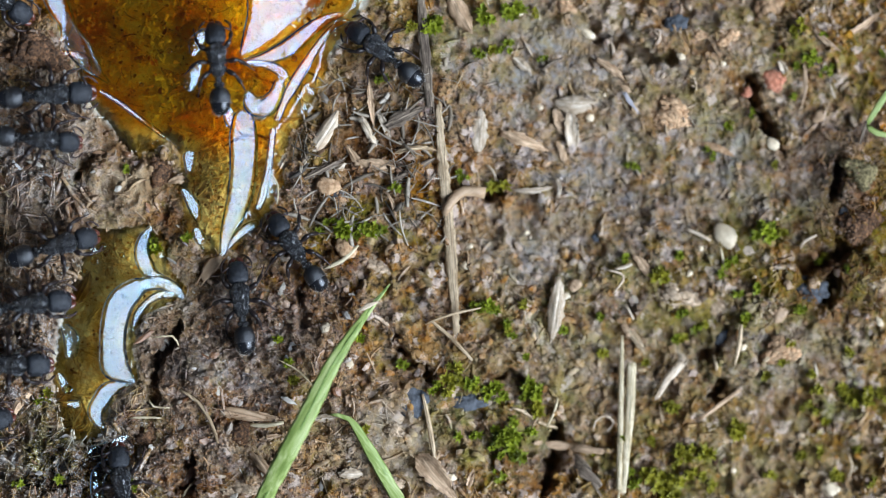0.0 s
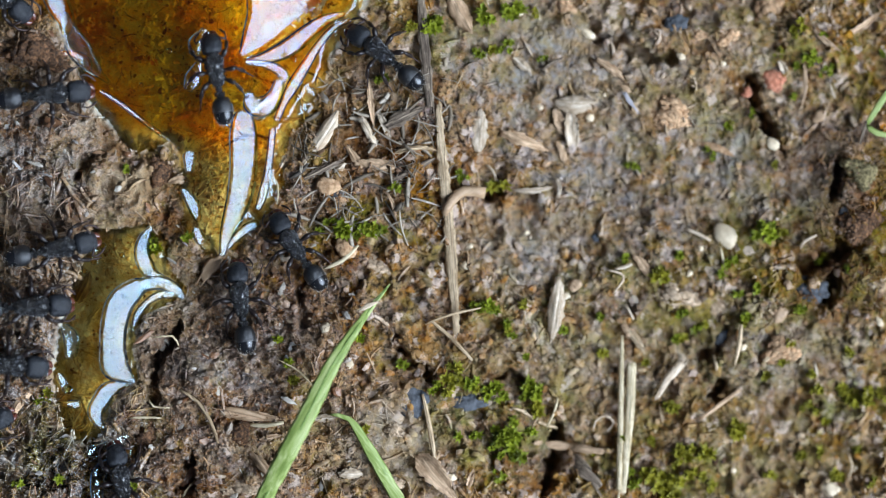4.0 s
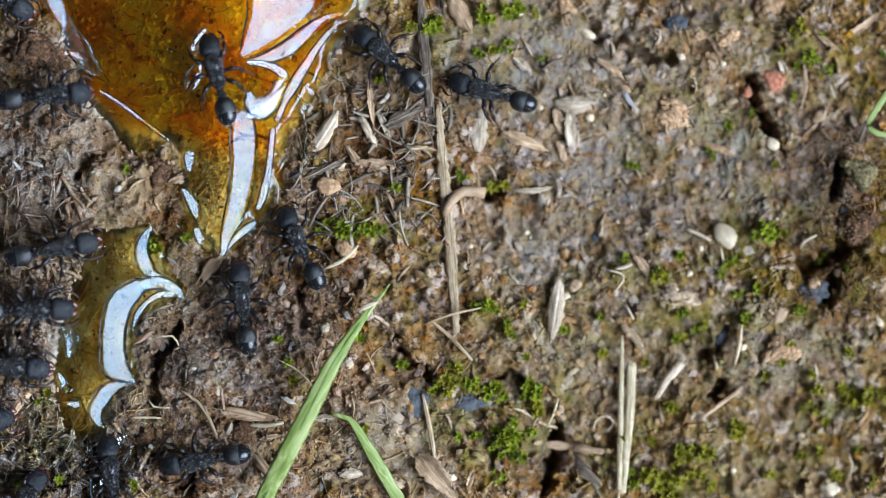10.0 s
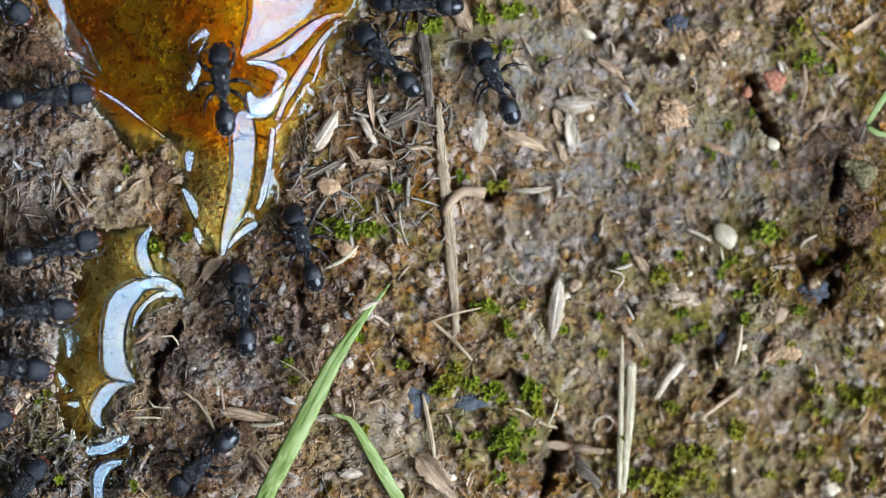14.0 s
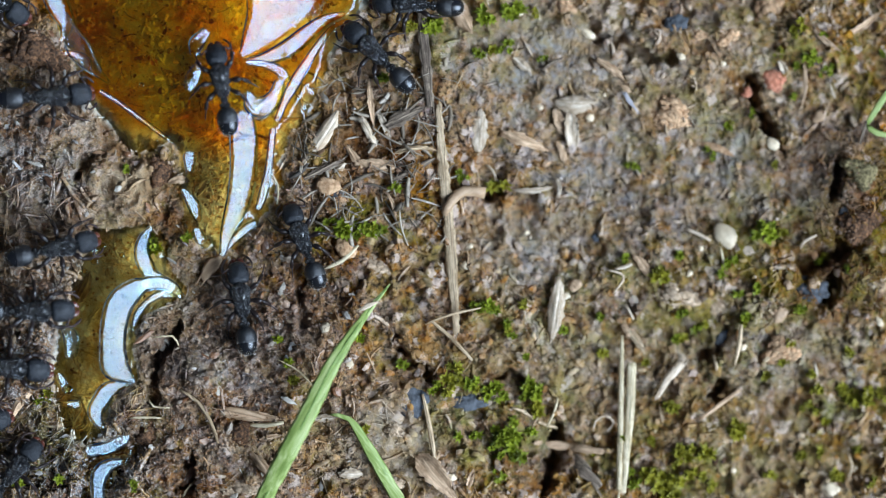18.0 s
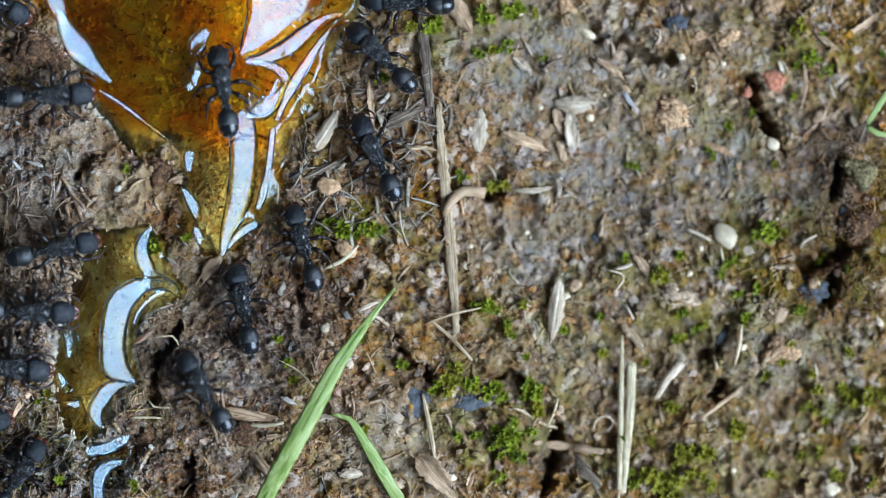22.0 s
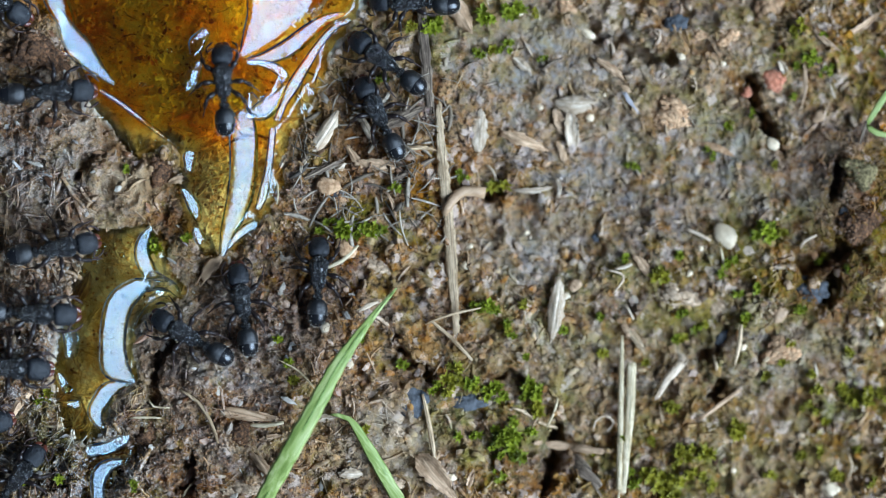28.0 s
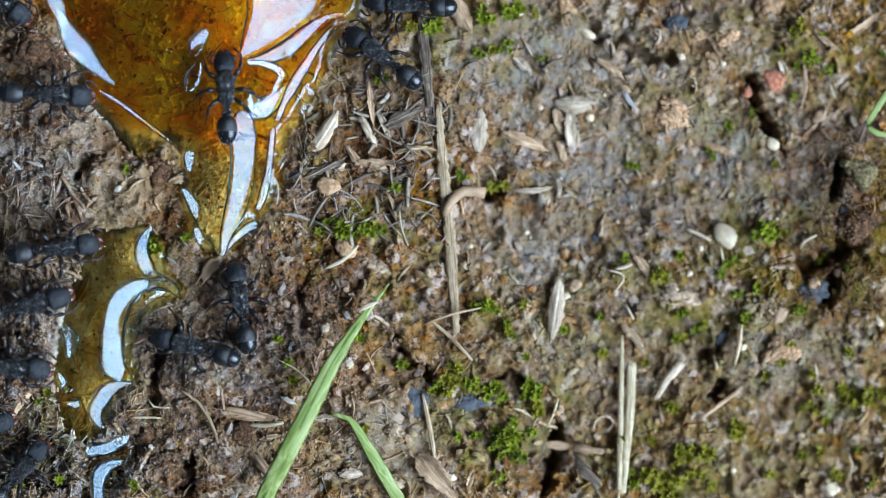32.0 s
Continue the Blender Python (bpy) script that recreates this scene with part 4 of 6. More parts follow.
for pts, wide, mat, label in (
        ([(1074, 478), (1098, 484), (1103, 496), (1085, 520)], 5, WHITE_HUSK, "thin bent grey straw fibre on soil"), ([(1108, 540), (1114, 552), (1122, 566)], 5, WHITE_HUSK, "thin pale fibre on soil"),
        ([(1088, 476), (1104, 473), (1119, 467)], 8, WHITE_HUSK, "white splinter lying on soil"), ([(1274, 436), (1278, 452), (1283, 475)], 6, PALE, "pale stalk beside a cream pebble"),
        ([(1416, 440), (1424, 427), (1446, 416)], 6, WHITE_HUSK, "curved white fibre on soil"), ([(1467, 146), (1472, 160), (1478, 174)], 6, WHITE_HUSK, "white sliver on soil"),
        ([(1050, 764), (1054, 746), (1072, 736), (1086, 748), (1074, 764)], 4, WHITE_HUSK, "curled white fibre on soil"), ([(903, 722), (926, 728), (952, 746), (986, 758)], 7, STRAW, "frayed tan root among moss"),
        ([(987, 704), (981, 728), (968, 756)], 6, PALE, "pale root over a crack"), ([(1040, 300), (1046, 330), (1040, 352)], 4, BARK, "thin dark root on soil"),
        ([(1210, 404), (1235, 414), (1258, 426)], 7, WHITE_HUSK, "grey stalk beside a cream pebble"), ([(1262, 628), (1267, 642), (1268, 655)], 8, STRAW, "short tan stick in a crack"),
        ([(1500, 800), (1508, 825), (1500, 850)], 5, STRAW, "thin tan stalk on soil"), ([(1316, 750), (1318, 765), (1319, 780)], 4, WHITE_HUSK, "thin white fibre on moss"),
        ([(1536, 690), (1530, 712), (1526, 730)], 6, WHITE_HUSK, "thin white fibre on moss"), ([(960, 125), (975, 112), (996, 104)], 7, BARK, "grey twig fragment on soil"),
        ([(1440, 640), (1444, 655), (1446, 668)], 7, WHITE_HUSK, "small white splinter on soil"),
        ([(318, 690), (350, 712), (372, 745), (386, 785)], 7, STRAW, "pale branching root on dark soil"), ([(346, 850), (330, 868), (316, 892)], 4, PALE, "fine pale root over a crack"),
        ([(392, 722), (430, 728), (470, 740)], 10, TWIG, "orange-tan straw strip on soil"), ([(440, 752), (470, 753), (502, 748)], 9, PALE, "pale straw strip on soil"),
        ([(345, 342), (362, 318), (394, 312)], 4, PALE, "golden plant fibre under the syrup"), ([(340, 364), (365, 332), (396, 324)], 4, PALE, "golden plant fibre under the syrup"),
        ([(350, 378), (372, 346), (398, 340)], 3, PALE, "golden plant fibre under the syrup"), ([(352, 306), (372, 290), (402, 286)], 4, PALE, "golden plant fibre under the syrup"),
        ([(474, 300), (492, 328), (490, 362)], 4, PALE, "golden plant fibre under the syrup"), ([(156, 66), (190, 64), (222, 78)], 3, PALE, "golden plant fibre under the syrup"),
        ([(134, 612), (160, 616), (196, 628)], 4, PALE, "pale straw splinter in the golden pool"), ([(140, 620), (165, 628), (190, 640)], 3, PALE, "pale straw splinter in the golden pool"), ([(860, 292), (872, 302), (878, 320)], 5, WHITE_HUSK, "thin white fibre by moss")):
    strand("fibre", pts, wide, mat, label, "plant fibre", 0.6, 0.15, "plant fibres on the soil", sides=6)
for pts, wide, mat, label in (([(1120, 452), (1138, 470), (1149, 494)], 18, HUSK, "tan wing-shaped husk on soil"), ([(1378, 108), (1386, 120), (1392, 134)], 13, WHITE_HUSK, "pale husk chip by a red clod"),
                              ([(1098, 578), (1122, 596), (1142, 628)], 15, STRAW, "curved tan husk beside a straw"), ([(838, 830), (832, 850), (826, 872)], 11, HUSK, "tan husk splinter on soil"),
                              ([(288, 124), (304, 136), (318, 152)], 15, STRAW, "golden leaf flake sunk in the syrup"), ([(300, 168), (318, 158), (338, 152)], 12, TWIG, "orange leaf flake sunk in the syrup"),
                              ([(298, 222), (324, 206), (352, 196)], 11, TWIG, "orange leaf strip sunk in the syrup"), ([(480, 206), (505, 213), (532, 208)], 10, TWIG, "orange leaf strip sunk in the syrup"),
                              ([(262, 100), (270, 108), (280, 116)], 13, RED_CLOD, "orange leaf flake sunk in the syrup"), ([(226, 70), (236, 84), (250, 96)], 12, STRAW, "golden leaf flake sunk in the syrup"),
                              ([(276, 66), (286, 78), (290, 92)], 12, PALE, "golden leaf flake sunk in the syrup"), ([(298, 324), (316, 318), (336, 322)], 15, TWIG, "rust-brown leaf piece at the syrup's rim"),
                              ([(610, 288), (600, 300), (586, 308)], 13, WHITE_HUSK, "pale husk chip beside the syrup"), ([(1350, 640), (1375, 625), (1402, 600)], 14, STRAW, "tan leaf strip on soil")):
    husk(pts, wide, mat, label)

# grass blades
BLADE = strand("green_grass", [(455, 905), (503, 812), (555, 712), (590, 642), (645, 560), (690, 503)], 33, GRASS, "bright green grass blade with parallel veins", "grass",
               0.14, 1.3, taper=(0.8, 1, 1, 0.95, 0.75, 0.4, 0.08), arch=0.4)
strand("green_grass", [(584, 734), (618, 742), (650, 790), (682, 845), (716, 905)], 24, GRASS, "small curved green grass blade", "grass",
       0.16, 0.6, taper=(0.15, 0.6, 0.9, 1, 1))
RIB = strand("midrib", [(458, 900), (503, 814), (555, 713), (590, 643), (645, 561), (686, 509)], 3.5, RIBGREEN, "", "", 0.3, 1.4, taper=(0.9, 1, 1, 0.9, 0.7, 0.3), arch=0.4)
RIB.parent, RIB.matrix_parent_inverse = BLADE, BLADE.matrix_world.inverted()
strand("hair_root", [(490, 636), (530, 658), (560, 692)], 3, PALE, "fine pale root hair on soil", "root", 1.0, 0.5)
strand("hair_root", [(270, 598), (305, 595), (316, 612)], 4, PALE, "fine pale root over a crack", "root", 1.0, 0.8)
strand("hair_root", [(228, 740), (255, 739), (285, 740)], 4, PALE, "fine pale root over a crack", "root", 1.0, 0.9)
strand("hair_root", [(262, 705), (272, 720), (300, 722)], 4, PALE, "fine pale root over a crack", "root", 1.0, 0.7)


# ---- stones and clods ----
def clod(px, py, rx, ry, material, label, high=0.45, count=0):
    """A lump of caked soil: many uneven crumbs of different sizes stuck together."""
    r = np.random.RandomState(int(px * 3 + py) % 9973)
    count = count or int(50 + 3 * (rx + ry))
    a, d = r.uniform(0, 2 * math.pi, count), np.sqrt(r.uniform(0, 1, count))
    size = (0.12 + 0.3 * r.rand(count) ** 2) * (1.05 - 0.45 * d)
    size[:4], d[:4] = (0.36, 0.32, 0.3, 0.28), (0.2, 0.45, 0.5, 0.5)
    if rx > 38:
        size = size * 0.75
    lobe = 0.8 + 0.2 * np.sin(3 * a + px) + 0.12 * np.sin(5 * a + py)
    lobe = lobe + 0.18 * np.sin(2 * a + py * 0.3)
    cx, cy = d * np.cos(a) * lobe * (1 - 0.6 * size), d * np.sin(a) * lobe * (1 - 0.6 * size)
    cz = np.maximum(0.75 * np.sqrt(np.maximum(0, 1 - d * d)) - 0.3 * size, 0.12) * r.uniform(0.7, 1.1, count)
    base = CRUMB_V[None] * r.uniform(0.8, 1.22, (count, len(CRUMB_V), 1)) * r.uniform(0.7, 1.25, (count, 1, 3)) * size[:, None, None]
    base += np.stack([cx, cy, cz], -1)[:, None, :]
    base = base.reshape(-1, 3) * (rx * U, ry * U, (rx + ry) * high * U)
    faces = (CRUMB_F[None] + (np.arange(count) * len(CRUMB_V))[:, None, None]).reshape(-1, 3)
    ob = new("soil_clod", mesh_of("soil_clod", base.tolist(), faces.tolist(), material))
    ob.matrix_world = Matrix.Translation(plan(px, py, level(px, py) - 0.22 * (rx + ry) * high * U)) @ Matrix.Rotation(0.5 * math.sin(px * 1.7 + py), 4, "Z")
    return tagged(ob, label, "clod")


def stone(name, px, py, rx, ry, material, label, category, high=0.6, rough=0.2, detail=3, sink=0.35):
    bm = lump((rx * U, ry * U, (rx + ry) / 2 * high * U), px * 0.013 + py * 0.007, detail, rough, 0.7)
    ob = part(name, bm, material)
    z = level(px, py) + (rx + ry) / 2 * high * U * (1 - 2 * sink)
    ob.matrix_world = Matrix.Translation(plan(px, py, z)) @ Matrix.Rotation(0.0 if name == "slate_chip" else math.sin(px * 1.7 + py), 4, "Z")
    return tagged(ob, label, category)


for px, py, rx, ry, mat, label in (
        (1284, 417, 26, 17, STONE, "smooth cream-white pebble on soil"), (1368, 255, 13, 9, STONE, "small pale pebble beside a crack"),
        (1450, 206, 15, 11, TWIG, "small tan pebble on soil"), (1041, 60, 7, 14, STONE, "small white oblong grain on soil"),
        (1044, 208, 9, 8, STONE, "small white grain on soil"), (1380, 556, 13, 17, TWIG, "orange-tan pebble beside a crack"),
        (1205, 100, 8, 6, STONE, "small white grain on soil"), (582, 330, 20, 16, TAN_CLOD, "rounded tan pebble on soil"),
        (1515, 830, 10, 8, STONE, "small white grain on soil"), (1000, 526, 8, 9, STONE, "small white grain on soil"),
        (1556, 570, 10, 6, STONE, "small bluish-white grain on soil"), (612, 440, 22, 16, TAN_CLOD, "rounded tan pebble by moss"),
        (1280, 113, 6, 5, STONE, "small white grain on soil"), (1315, 615, 6, 7, STONE, "small white grain on soil"),
        (618, 645, 8, 8, STONE, "small white grain under a grass blade"), (825, 470, 7, 8, STONE, "small pale grain on soil"),
        (575, 580, 8, 10, STONE, "small grey grain on soil"), (1018, 505, 10, 12, HUSK, "tan grain on soil"),
        (288, 662, 9, 8, TWIG, "tan grain at a crack"), (285, 305, 6, 6, TWIG, "tan grain on a dark clod"),
        (1492, 375, 9, 8, SLATE, "small bluish grain on soil"), (1240, 440, 5, 5, STONE, "small white grain on soil"),
        (1220, 485, 6, 5, STONE, "small white grain on soil"), (920, 22, 6, 7, STONE, "small white grain on soil"),
        (1440, 501, 12, 10, TWIG, "tan pebble among dark flakes"), (932, 412, 5, 5, STONE, "small white grain on soil"),
        (832, 436, 6, 5, STONE, "small white grain on soil"), (1526, 815, 6, 7, STONE, "small white grain on soil"), (1298, 833, 5, 5, STONE, "small white grain on soil"),
        (1470, 866, 20, 13, STONE, "pale bluish stone in the soil"), (955, 190, 7, 5, STONE, "small white grain on soil"), (1070, 168, 4, 4, STONE, "small white grain on soil"),
        (1052, 66, 5, 6, TWIG, "small tan grain on soil"), (1395, 505, 9, 7, TWIG, "small tan grain on soil"), (800, 845, 8, 6, STONE, "small pale grain on soil")):
    stone("pebble", px, py, rx, ry, mat, label, "pebble", 0.6, 0.24 if rx > 20 else 0.32, 3, 0.12 if rx > 20 else 0.3)
for px, py, rx, ry, label in ((822, 712, 40, 13, "flat blue-grey slate chip in the soil"), (728, 704, 26, 34, "flat dark grey chip in the soil"),
                              (600, 345, 12, 8, "small flat grey chip on soil"), (1198, 42, 20, 14, "flat grey chip in the soil"),
                              (1060, 420, 12, 8, "small flat grey chip on soil"), (1290, 600, 26, 16, "flat grey chip in the soil")):
    stone("slate_chip", px, py, rx, ry, SLATE, label, "stone", 0.22, 0.45, 4, 0.3)
for px, py, rx, ry, mat, label in (
        (668, 470, 30, 19, PALE_CLOD, "crumbly tan clod on the soil"), (1190, 205, 52, 32, TAN_CLOD, "crumbly orange-tan soil clod"),
        (1360, 14, 36, 22, TAN_CLOD, "crumbly orange-tan soil clod"), (1368, 142, 30, 20, RED_CLOD, "reddish crumbly clod beside a crack"),
        (1322, 165, 12, 10, RED_CLOD, "small reddish crumb lying on the crust"), (1195, 525, 46, 26, PALE_CLOD, "crumbly tan clod on the soil"),
        (66, 92, 52, 44, DARK_CLOD, "rough dark brown soil lump"), (284, 306, 26, 30, DARK_CLOD, "rough dark clod at the syrup's edge"),
        (1432, 512, 44, 28, SLATE, "dark grey flaky clod in a crack"), (1474, 520, 24, 18, DARK_CLOD, "dark charred clod in a crack"), (1000, 14, 26, 16, TAN_CLOD, "crumbly tan clod on the soil"), (1284, 68, 24, 18, TAN_CLOD, "crumbly orange-tan soil clod"),
        (1268, 545, 26, 18, PALE_CLOD, "pale crumbly clod on the soil"), (1380, 622, 44, 24, TAN_CLOD, "flat tan crumbly clod on the soil"),
        (1522, 305, 30, 34, OLIVE_CLOD, "fibrous olive-brown clod by a crack"), (1520, 400, 36, 40, DARK_CLOD, "dark fibrous soil lump"),
        (1238, 62, 18, 12, TAN_CLOD, "crumbly tan clod on the soil"),
        (605, 352, 14, 10, TAN_CLOD, "tan soil crumb lying on the crust"), (1270, 820, 16, 14, DARK_CLOD, "dark soil crumb lying on the crust"),
        (700, 762, 20, 16, PALE_CLOD, "tan soil crumb lying on the crust"),
        (690, 860, 26, 20, PALE_CLOD, "tan soil crumb lying on the crust"), (1040, 838, 14, 10, TAN_CLOD, "tan soil crumb lying on the crust"),
        (890, 880, 20, 14, TAN_CLOD, "tan soil crumb lying on the crust"),
        (262, 770, 24, 30, DARK_CLOD, "dark wet soil lump"), (430, 862, 40, 22, PALE_CLOD, "pale brown soil clod"), (426, 768, 24, 22, DARK_CLOD, "dark rounded clod on the soil")):
    clod(px, py, rx, ry, mat, label, 0.24 if rx > 38 else 0.28)


# ---- moss ----
def shoot_mesh(seed):
    """A leafy moss shoot about 0.7 mm across, seen from above as a star."""
    r = random.Random(seed)
    bm = bmesh.new()
    for k in range(18):
        a = k * 2.4 + r.uniform(-0.3, 0.3)
        tilt = 0.25 + 0.9 * (1 - k / 18) + r.uniform(-0.15, 0.15)
        length, wide = r.uniform(0.26, 0.42) * MM, r.uniform(0.05, 0.085) * MM
        root = Vector((0, 0, (0.1 + 0.3 * k / 18) * MM))
        outward = Vector((math.cos(a) * math.sin(tilt), math.sin(a) * math.sin(tilt), math.cos(tilt)))
        side = Vector((-math.sin(a), math.cos(a), 0))
        tipdrop = Vector((0, 0, -0.1 * MM))
        pts = [root, root + outward * length * 0.5 + side * wide, root + outward * length + tipdrop, root + outward * length * 0.5 - side * wide,
               root + outward * length * 0.5 - Vector((0, 0, 0.03 * MM))]
        v = [bm.verts.new(p) for p in pts]
        bm.faces.new((v[0], v[1], v[4]))
        bm.faces.new((v[1], v[2], v[4]))
        bm.faces.new((v[2], v[3], v[4]))
        bm.faces.new((v[3], v[0], v[4]))
    me = bpy.data.meshes.new("shoot")
    for f in bm.faces:
        f.smooth = True
    bm.to_mesh(me)
    bm.free()
    return me


SHOOTS = []
for k in range(4):
    for mat in (MOSS, MOSS_OLIVE):
        me = shoot_mesh(k)
        me.materials.append(mat)
        SHOOTS.append(me)
MOSS_SPOTS = [
    (762, 46, 20), (724, 45, 12), (862, 36, 16), (908, 16, 22), (850, 92, 13), (900, 82, 14), (600, 410, 17), (636, 406, 17), (668, 404, 17),
    (882, 332, 16), (816, 312, 14), (862, 546, 20), (870, 692, 24), (935, 690, 24), (946, 722, 16), (892, 772, 26), (842, 776, 14), (908, 802, 18),
    (800, 662, 22), (768, 682, 14), (826, 684, 14), (1170, 486, 16), (1104, 460, 12), (1116, 290, 13), (1190, 722, 16), (1300, 762, 20), (1180, 862, 28),
    (1210, 800, 18), (1248, 806, 18), (1150, 838, 16), (1122, 852, 14), (1350, 410, 20), (1290, 222, 12), (1415, 55, 18), (1436, 104, 18), (1380, 95, 14),
    (1455, 130, 14), (1432, 722, 14), (1522, 704, 22), (1494, 698, 12), (1442, 690, 14), (1482, 842, 15), (272, 430, 20), (520, 672, 13), (508, 646, 9),
    (490, 600, 9), (930, 632, 10), (1362, 842, 10), (62, 706, 14), (92, 700, 12), (236, 862, 14), (712, 642, 10), (680, 142, 14), (1400, 170, 8),
    (1560, 700, 10), (1372, 290, 10), (1300, 520, 8), (640, 600, 8), (910, 740, 14), (1225, 840, 14), (700, 330, 10), (960, 105, 10), (1205, 455, 8),
    (1450, 460, 8), (1125, 300, 8), (1538, 850, 10), (1420, 810, 10), (640, 760, 10), (1260, 860, 12), (880, 840, 12), (840, 540, 8), (30, 860, 12),
    (110, 850, 10), (220, 300, 10), (330, 420, 8), (660, 820, 8), (1060, 560, 7), (1200, 600, 8)]
rm = random.Random(21)
while len(MOSS_SPOTS) < 140:
    px, py = rm.uniform(560, 1568), rm.uniform(0, 882)
    if zone(ALGAE_ZONES, np.array([px]), np.array([py]), 36)[0] > rm.uniform(0.1, 0.8):
        MOSS_SPOTS.append((px, py, rm.uniform(4, 10)))
for px, py, rad in MOSS_SPOTS:
    tuft = new("moss_tuft")
    tuft.matrix_world = Matrix.Translation(plan(px, py, level(px, py)))
    olive = px > 1130 and py > 600 or rm.random() < 0.3
    tagged(tuft, "olive green moss tuft on damp soil" if olive else "bright green moss tuft on damp soil", "moss", "moss tufts on the soil")
    for _ in range(max(3, int((rad / 6.4) ** 2))):
        a, d = rm.uniform(0, 6.283), rad * math.sqrt(rm.random()) * 0.85
        x, y = px + d * math.cos(a), py + d * math.sin(a) * 0.8
        ob = new("shoot", SHOOTS[rm.randrange(4) * 2 + olive])
        ob.parent = tuft
        ob.matrix_basis = (Matrix.Translation(plan(x, y, level(x, y)) - tuft.matrix_world.translation) @ Matrix.Rotation(rm.uniform(0, 6.28), 4, "Z")
                           @ Matrix.Rotation(rm.uniform(-0.5, 0.5), 4, "X") @ Matrix.Scale(rm.uniform(0.55, 1.15) * (1.15 if rad > 15 else 0.85) * (0.75 if px > 950 and py < 350 else 1), 4))


# ---- syrup ----
# rounded folds of the surface that slope towards the light: centre line with half-widths, then seconds and degrees of lean
STILL = ((0, 0), (32, 0))
DROP_FOLDS = [
    ([(512, -70, 88), (500, 0, 74), (478, 42, 43), (456, 72, 26), (436, 96, 9)], "sway"),
    ([(606, 25, 4), (576, 36, 8), (546, 58, 11), (510, 87, 12), (472, 105, 8), (442, 111, 3)], "sway"),
    ([(616, 36, 3), (590, 50, 4), (562, 84, 5), (538, 122, 7), (520, 152, 8), (504, 182, 5), (492, 212, 4)], "sway"),
    ([(484, 232, 4), (476, 300, 5), (466, 345, 6), (458, 368, 4)], "sway"),
        ([(440, 113, 3), (470, 116, 5), (498, 128, 7), (510, 148, 7)], "quiver"),
    ([(442, 170, 6), (450, 186, 14), (470, 190, 15), (488, 172, 11), (495, 148, 7)],
     ((0, 0), (0.6, 2), (1, 17), (1.4, 15), (2, -1), (3, 3), (6, 2), (8, 0), (8.6, 4), (9, 18), (9.5, 16), (10, 4), (10.6, 16), (11.5, 18), (12, 8), (13, 17), (14, 8), (16.5, 17), (17, 18),
      (18, 3), (19, 0), (20, 3), (21, 0), (21.6, 8), (22, 17), (23, 2), (24, 10), (25, 18), (28, 16), (30, 17), (31, 6), (32, 14))),
    ([(504, 158, 5), (488, 180, 10), (464, 198, 13), (444, 206, 6)],
     ((0, 17), (0.6, 12), (1, 0), (1.4, 1), (2, 16), (6, 17), (8.4, 16), (9, 0), (9.5, 1), (10, 0), (10.6, 4), (11.5, 14), (12, 2), (13, 15), (14, 0), (16.5, 5), (17, 0), (18, 16), (21, 17),
      (22, 1), (23, 15), (24, 0), (25, 3), (28, 0), (30, 3), (32, 2))),
    ([(433, 212, 15), (432, 240, 20), (432, 275, 20), (431, 310, 20), (424, 350, 18), (413, 385, 14), (402, 415, 9), (394, 450, 4)], "sway"),
    ([(452, 398, 7), (438, 405, 7), (420, 420, 5), (406, 436, 3)], STILL),
    ([(354, 118, 6), (346, 140, 12), (338, 156, 8)], "quiver"),
    ([(366, 60, 7), (352, 80, 12), (346, 96, 6)], "quiver"),
    ([(404, 196, 6), (412, 214, 10), (424, 226, 7)], "quiver"),
    ([(86, -30, 15), (106, 14, 16), (118, 42, 11), (114, 64, 5), (104, 80, 3)], STILL),
    ([(100, 94, 3), (136, 98, 5), (150, 110, 9), (154, 126, 6)], ((0, 0), (32, 0))),
    ([(114, 30, 6), (128, 62, 13), (146, 90, 19), (166, 114, 13), (188, 136, 6), (204, 150, 2)], ((0, 20), (20, 19), (22, 4), (24, 0), (32, 0))),
    ([(184, 164, 1.5), (215, 184, 2.5), (262, 220, 2.5), (318, 263, 2)], "sway"),
    ([(337, 278, 9), (337, 300, 6)], STILL), ([(328, 338, 4), (345, 365, 9), (352, 388, 5)], STILL), ([(350, 408, 6), (356, 424, 8)], STILL),
]
POOL_FOLDS = [
    ([(268, 404, 3), (256, 425, 8), (252, 450, 10), (261, 474, 11), (272, 486, 8)], STILL),
    ([(272, 486, 7), (286, 493, 6), (300, 497, 3)], ((0, 0), (17.5, 0), (18.6, 18), (32, 20))),
    ([(324, 526, 4), (308, 510, 8), (286, 501, 9), (262, 502, 10)], ((0, 0), (17.4, 0), (18.6, 19), (32, 20))),
    ([(262, 484, 6), (260, 500, 8), (250, 512, 8)], ((0, 19), (17.4, 18), (18.6, 0), (26.5, 0), (28, 17), (32, 19))),
    ([(258, 504, 9), (240, 512, 15), (216, 536, 20), (204, 578, 19), (202, 620, 19), (206, 648, 21), (222, 664, 12), (236, 674, 4)], ((0, 0), (29, 0), (30.5, 6), (32, 10))),
    ([(304, 523, 4), (285, 522, 5), (262, 536, 4), (246, 556, 4), (240, 574, 2)], ((0, 0), (17.5, 0), (19, 15), (32, 14))),
    ([(234, 681, 4), (212, 682, 8), (192, 692, 12), (180, 710, 12), (171, 728, 11), (174, 744, 7), (188, 762, 3)], STILL),
    ([(118, 580, 7), (130, 600, 12), (130, 628, 9)], ((0, 17), (32, 17))), ([(108, 664, 4), (120, 690, 6)], STILL), ([(126, 714, 5), (138, 716, 6)], STILL),
    ([(160, 438, 3), (172, 446, 4)], STILL),
]
